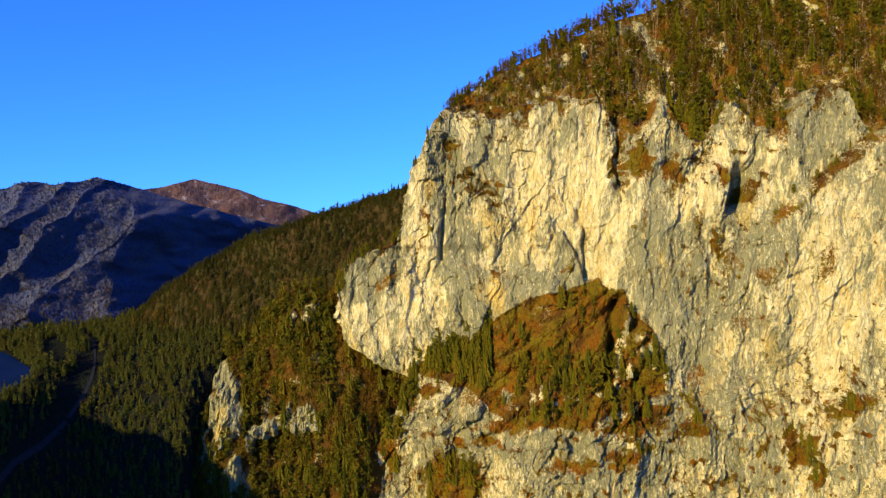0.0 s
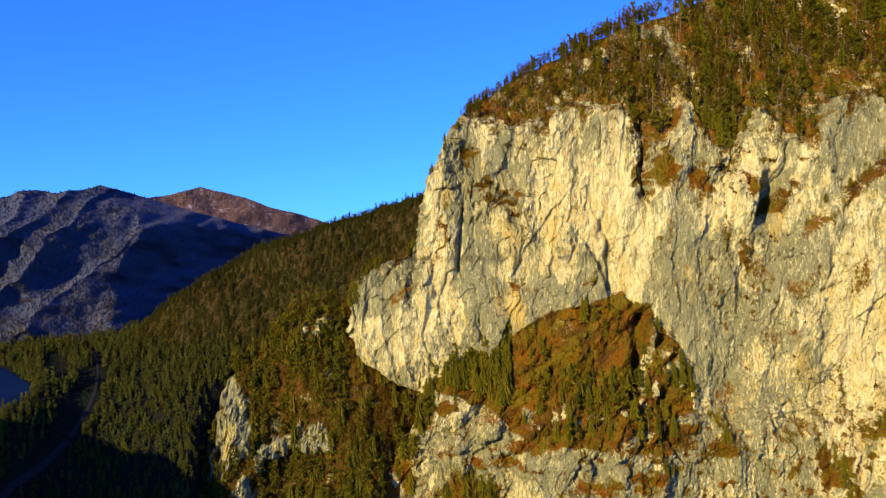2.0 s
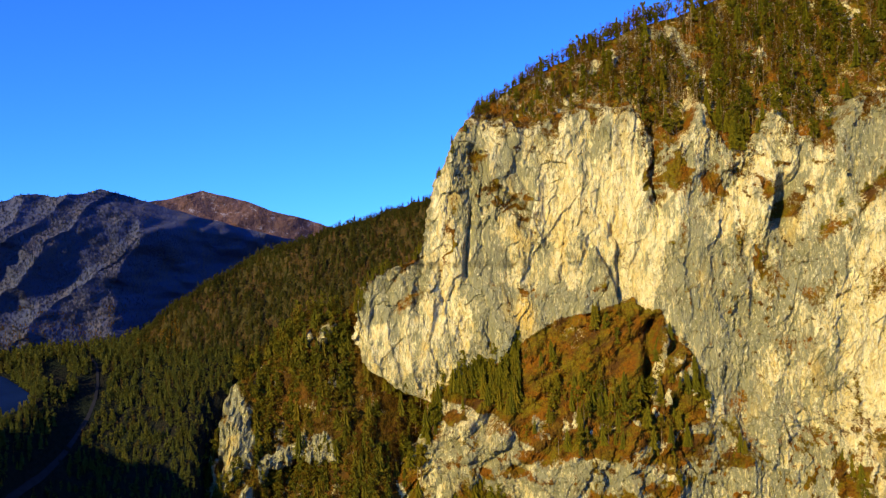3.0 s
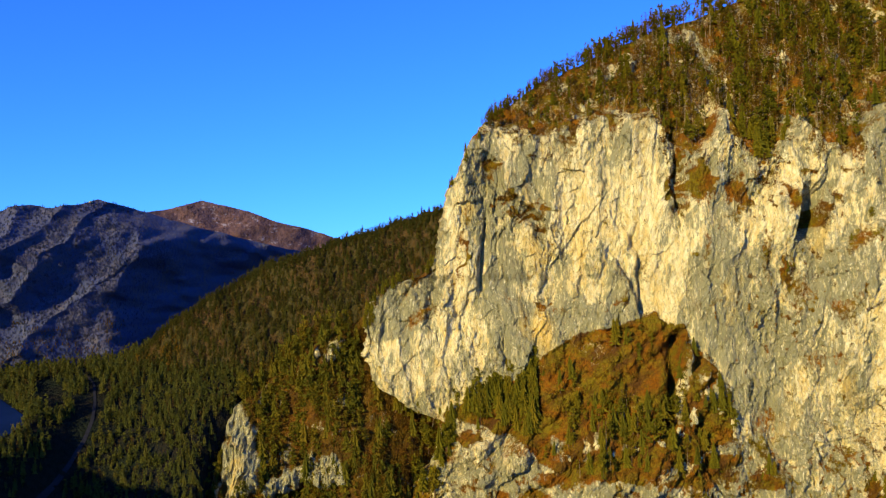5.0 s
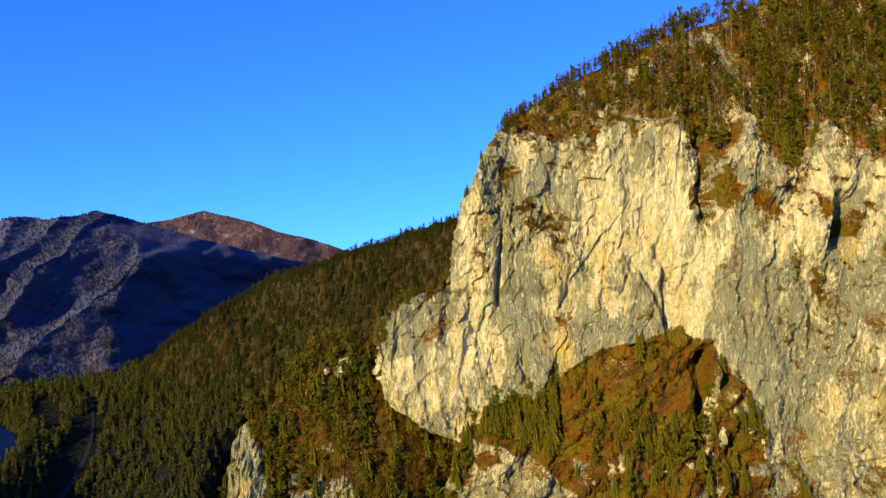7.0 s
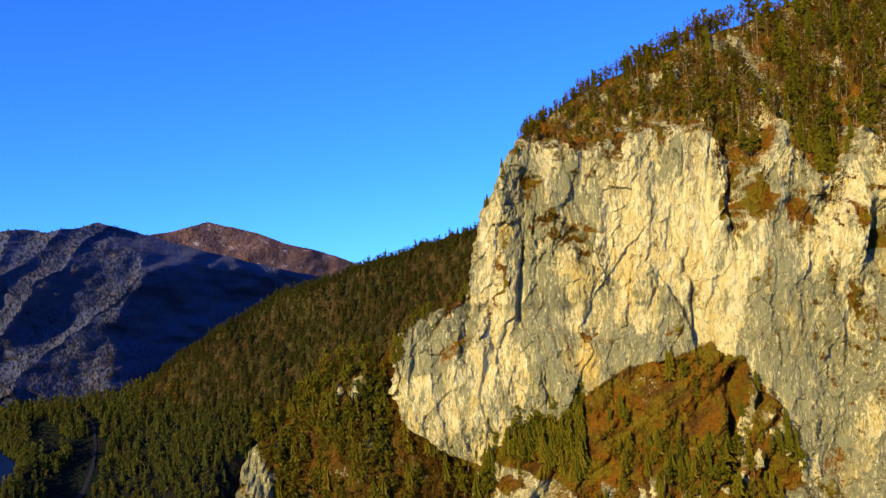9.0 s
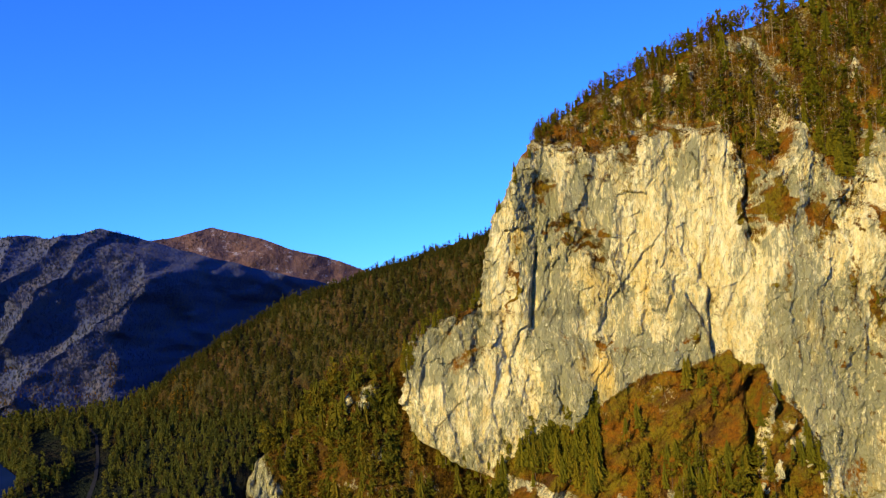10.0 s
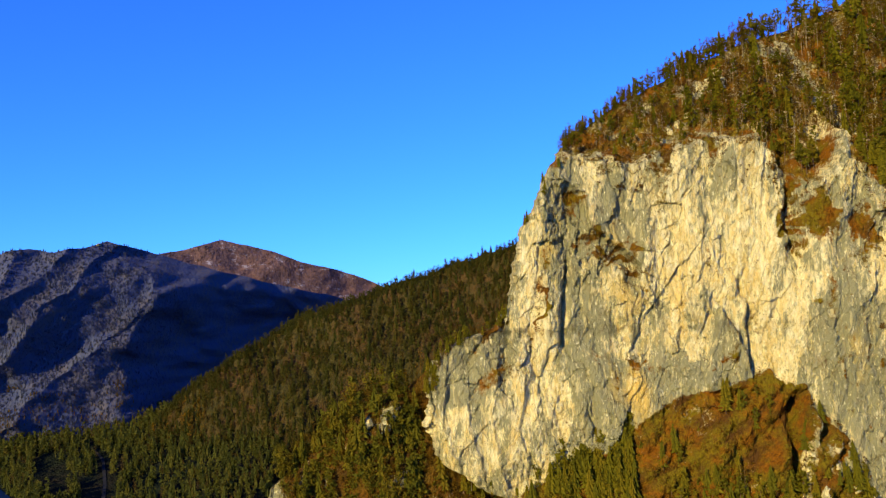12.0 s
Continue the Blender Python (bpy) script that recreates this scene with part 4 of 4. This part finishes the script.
hill_pts = spots(g, 8200, hill_depth, (-240, 0, 60, 190), lambda x, z: z < hill_crest(x) + 0.5)
crest_x = g.uniform(-205, 0, 1100)
crest_z = hill_crest(crest_x) - g.uniform(1.0, 4.5, 1100)
hill_pts = np.vstack([hill_pts, np.stack([crest_x, hill_depth(crest_x, crest_z), crest_z], -1)])
valley_pts = spots(g, 9500, None, (-330, -120, 415, 625), lambda x, y: (x / y < -0.245) & (floor_height(x, y) > -25) & ~in_river(x, y) & ~in_road(x, y) & ~in_glade(x, y), floor_height)
m1_pts = spots(g, 34000, m1_depth, (-430, -80, 90, 203), lambda x, z: (z < m1_crest(x) + 0.3) & (x < m1_nose(z) + 10 + 14 * (g.random(len(x)) - 0.5)))
m2_pts = spots(g, 9000, m2_depth, (-310, -90, 140, 216), lambda x, z: z < m2_crest(x))

# single trees on the brow and on the spur
order = np.argsort(top_pts[:, 1] + 60 * (top_pts[:, 2] > 222))
single_top, rest_top = top_pts[order[:140]], top_pts[order[140:]]
ledge_pts = []
for cx, cz, rx, rz in LEDGES:
    for k in range(0 if cx < 100 and 110 < cz < 206 or 100 < cx < 200 and 160 < cz < 195 else 3):
        lx, lz = cx + g.uniform(-0.7, 0.7) * rx, cz + g.uniform(-0.5, 0.8) * rz
        ledge_pts.append((lx, float(mass_depth(np.array([lx]), np.array([lz]))[0]), lz))
for cx, cz, rx, rz, count in ((2, 4, 15, 11, 18), (-28, 48, 8, 6, 7), (-36, 20, 6, 12, 8), (106, 40, 16, 4, 7), (56, 43, 20, 3, 7), (-40, 68, 12, 5, 14)):
    for k in range(count):
        lx, lz = cx + g.uniform(-1, 1) * rx, cz + g.uniform(-1, 1) * rz
        ledge_pts.append((lx, float(mass_depth(np.array([lx]), np.array([lz]))[0]), lz))
for k in range(14):
    lx = 190 + 75 * g.random()
    lz = 0.74 * (lx - 203) + 161 + g.uniform(-2, 2)
    ledge_pts.append((lx, float(mass_depth(np.array([lx]), np.array([lz]))[0]), lz))
single_spur, rest_spur = np.vstack([spur_pts[:60], np.array(ledge_pts)]), spur_pts[60:]
masters = [tree_thing("fir_tree", tube(9, 0.17), near_firs[k], BARK, NEEDLES, "dark green fir with ragged drooping branches on the cliff") for k in range(4)]
masters += [tree_thing("pine_tree", tube(9.6, 0.17), near_pines[k], BARK, NEEDLES, "olive-green pine with a bare lower trunk on the cliff") for k in range(4)]
masters += [tree_thing("larch_tree", tube(9.8, 0.12), near_twigs[k], PALE_BARK, AUTUMN, "thin half-bare larch with yellow-brown twigs on the cliff") for k in range(3)]
used = set()
for k, p in enumerate(np.vstack([single_top, single_spur])):
    on_brow = k < len(single_top)
    i = int(g.choice(len(masters), p=[0.10] * 4 + [0.09] * 4 + [0.08] * 3 if on_brow else [0.16] * 4 + [0.06] * 4 + [0.04] * 3))
    small = (0.9 if p[2] < 60 else 0.5) if k >= len(single_top) + 60 else 1.0
    s = g.uniform(0.8, 1.5) * float(0.5 + 0.5 * step(10, 110, p[0])) if on_brow else g.uniform(0.7, 1.5) * small * float(1 + 0.35 * step(30, 5, p[0]))
    m = pose(p[0], p[1] - 0.2, p[2] - 0.3, g.normal(0, 2), g.normal(0, 2), g.uniform(0, 360)) @ Matrix.Scale(s, 4)
    if i in used:
        masters_copy = copy_thing(masters[i], m)
        masters_copy.matrix_basis = m
    else:
        masters[i].matrix_basis = m
        used.add(i)

mix = far_firs[:4] + far_pines
pick = g.random(len(rest_top))
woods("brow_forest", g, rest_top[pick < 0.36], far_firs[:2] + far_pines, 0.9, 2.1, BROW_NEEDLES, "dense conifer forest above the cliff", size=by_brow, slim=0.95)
woods("brow_larches", g, rest_top[pick >= 0.36], far_twigs, 1.0, 1.9, AUTUMN, "half-bare larches and birches among the conifers", size=by_brow)
woods("brow_birches", g, rest_top[(pick >= 0.58) & (rest_top[:, 0] > mass_left(rest_top[:, 2]) + 12)], bare_trunks, 1.0, 1.8, PALE_BARK, "pale bare birch trunks among the conifers", size=by_brow)
grove_pts = spots(g, 240, coarse, (-26, 26, 58, 98), lambda x, z: (z > line(SPUR_FOOT, x) + 2) & (z < line(SPUR_TOP, x) - 1))
woods("spur_grove", g, grove_pts, far_firs + far_pines[:3], 0.9, 1.7, NEEDLES, "close grove of firs at the foot of the rock wall")
woods("spur_forest", g, rest_spur, mix, 0.6, 1.3, NEEDLES, "firs and pines on the grassy spur")
pick = g.random(len(low_pts)) + 0.6 * np.exp(-((low_pts[:, 0] + 60 - 0.3 * (90 - low_pts[:, 2])) / 10) ** 2)
woods("slope_forest", g, low_pts[pick < 0.70], mix, 0.8, 1.7, SLOPE_NEEDLES, "conifers on the lower slope")
woods("slope_larches", g, low_pts[pick >= 0.70], far_twigs, 0.8, 1.5, AUTUMN, "bare larches and birches on the lower slope")
pick = g.random(len(hill_pts)) * np.where(hill_pts[:, 2] > hill_crest(hill_pts[:, 0]) - 7, 0.7, 1.0)
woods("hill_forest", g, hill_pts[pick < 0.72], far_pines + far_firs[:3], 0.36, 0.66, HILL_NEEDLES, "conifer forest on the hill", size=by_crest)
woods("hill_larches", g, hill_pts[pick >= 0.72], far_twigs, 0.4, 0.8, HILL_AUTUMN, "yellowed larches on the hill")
foot_pts = spots(g, 130, hill_depth, (-216, -178, 78, 112), lambda x, z: z < hill_crest(x) - 4)
woods("golden_larches", g, foot_pts, far_twigs + far_pines[:2], 0.35, 0.7, GOLD, "golden larches at the foot of the hill")
foot_pts = spots(g, 2600, m1_depth, (-345, -226, 96, 122), lambda x, z: fbm(x * 0.03, z * 0.05, 107, 3) > -0.1)
woods("foothill_birches", g, foot_pts, far_twigs[:3] + specks[:2], 0.10, 0.20, HILL_AUTUMN, "brown birches at the foot of the mountain")
pick = g.random(len(valley_pts))
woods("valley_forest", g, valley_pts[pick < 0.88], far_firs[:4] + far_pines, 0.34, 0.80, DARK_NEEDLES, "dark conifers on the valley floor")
woods("valley_larches", g, valley_pts[pick >= 0.88], far_twigs, 0.4, 0.8, HILL_AUTUMN, "brown half-bare larches among the valley conifers")
woods("mountain_forest", g, m1_pts, specks, 0.10, 0.17, HAZE_NEEDLES, "thin forest on the far mountain")
woods("red_hill_forest", g, m2_pts, specks, 0.08, 0.15, RED_NEEDLES, "rust-coloured larches on the far hill")
shrub_top = spots(g, 5000, mass_depth, (0, 330, 190, 330), lambda x, z: (x > mass_left(z) - 1) & (z > line(CLIFF_TOP, x) - 1))
shrub_spur = spots(g, 1100, mass_depth, (-30, 130, 38, 122), lambda x, z: (z < line(SPUR_TOP, x)) & (z > line(SPUR_FOOT, x) - 2))
shrub_edge = spots(g, 5000, mass_depth, (0, 300, 170, 236), lambda x, z: (z > line(CLIFF_TOP, x) - 14) & (z < line(CLIFF_TOP, x) + 3) & (fbm(x * 0.09, z * 0.045, 100, 3) > 0.1))
shrub_low = spots(g, 3000, low_depth, (-170, -25, -20, 126), on_low)
shrub_face = spots(g, 60000, mass_depth, (60, 290, -10, 225), lambda x, z: (z < line(CLIFF_TOP, x)) & (fbm(x * 0.20, z * 0.16, 95, 3) + 0.35 * fbm(x * 0.015, z * 0.015, 97, 2) > 0.72))
shrub_ledge = np.vstack([spots(g, 40, mass_depth, (cx - 0.8 * rx, cx + 0.8 * rx, cz - 0.7 * rz, cz + 0.7 * rz), lambda x, z: x > -99) for cx, cz, rx, rz in LEDGES])
woods("cliff_tufts", g, np.vstack([shrub_face, shrub_ledge]), bushes, 0.3, 0.8, SHRUB, "dry grass tufts and small bushes on the rock face", "shrubs")
woods("dry_shrubs", g, np.vstack([shrub_top, shrub_spur, shrub_edge, shrub_low]), bushes, 0.6, 1.5, SHRUB, "rust-brown shrubs and dry grass tufts", "shrubs")
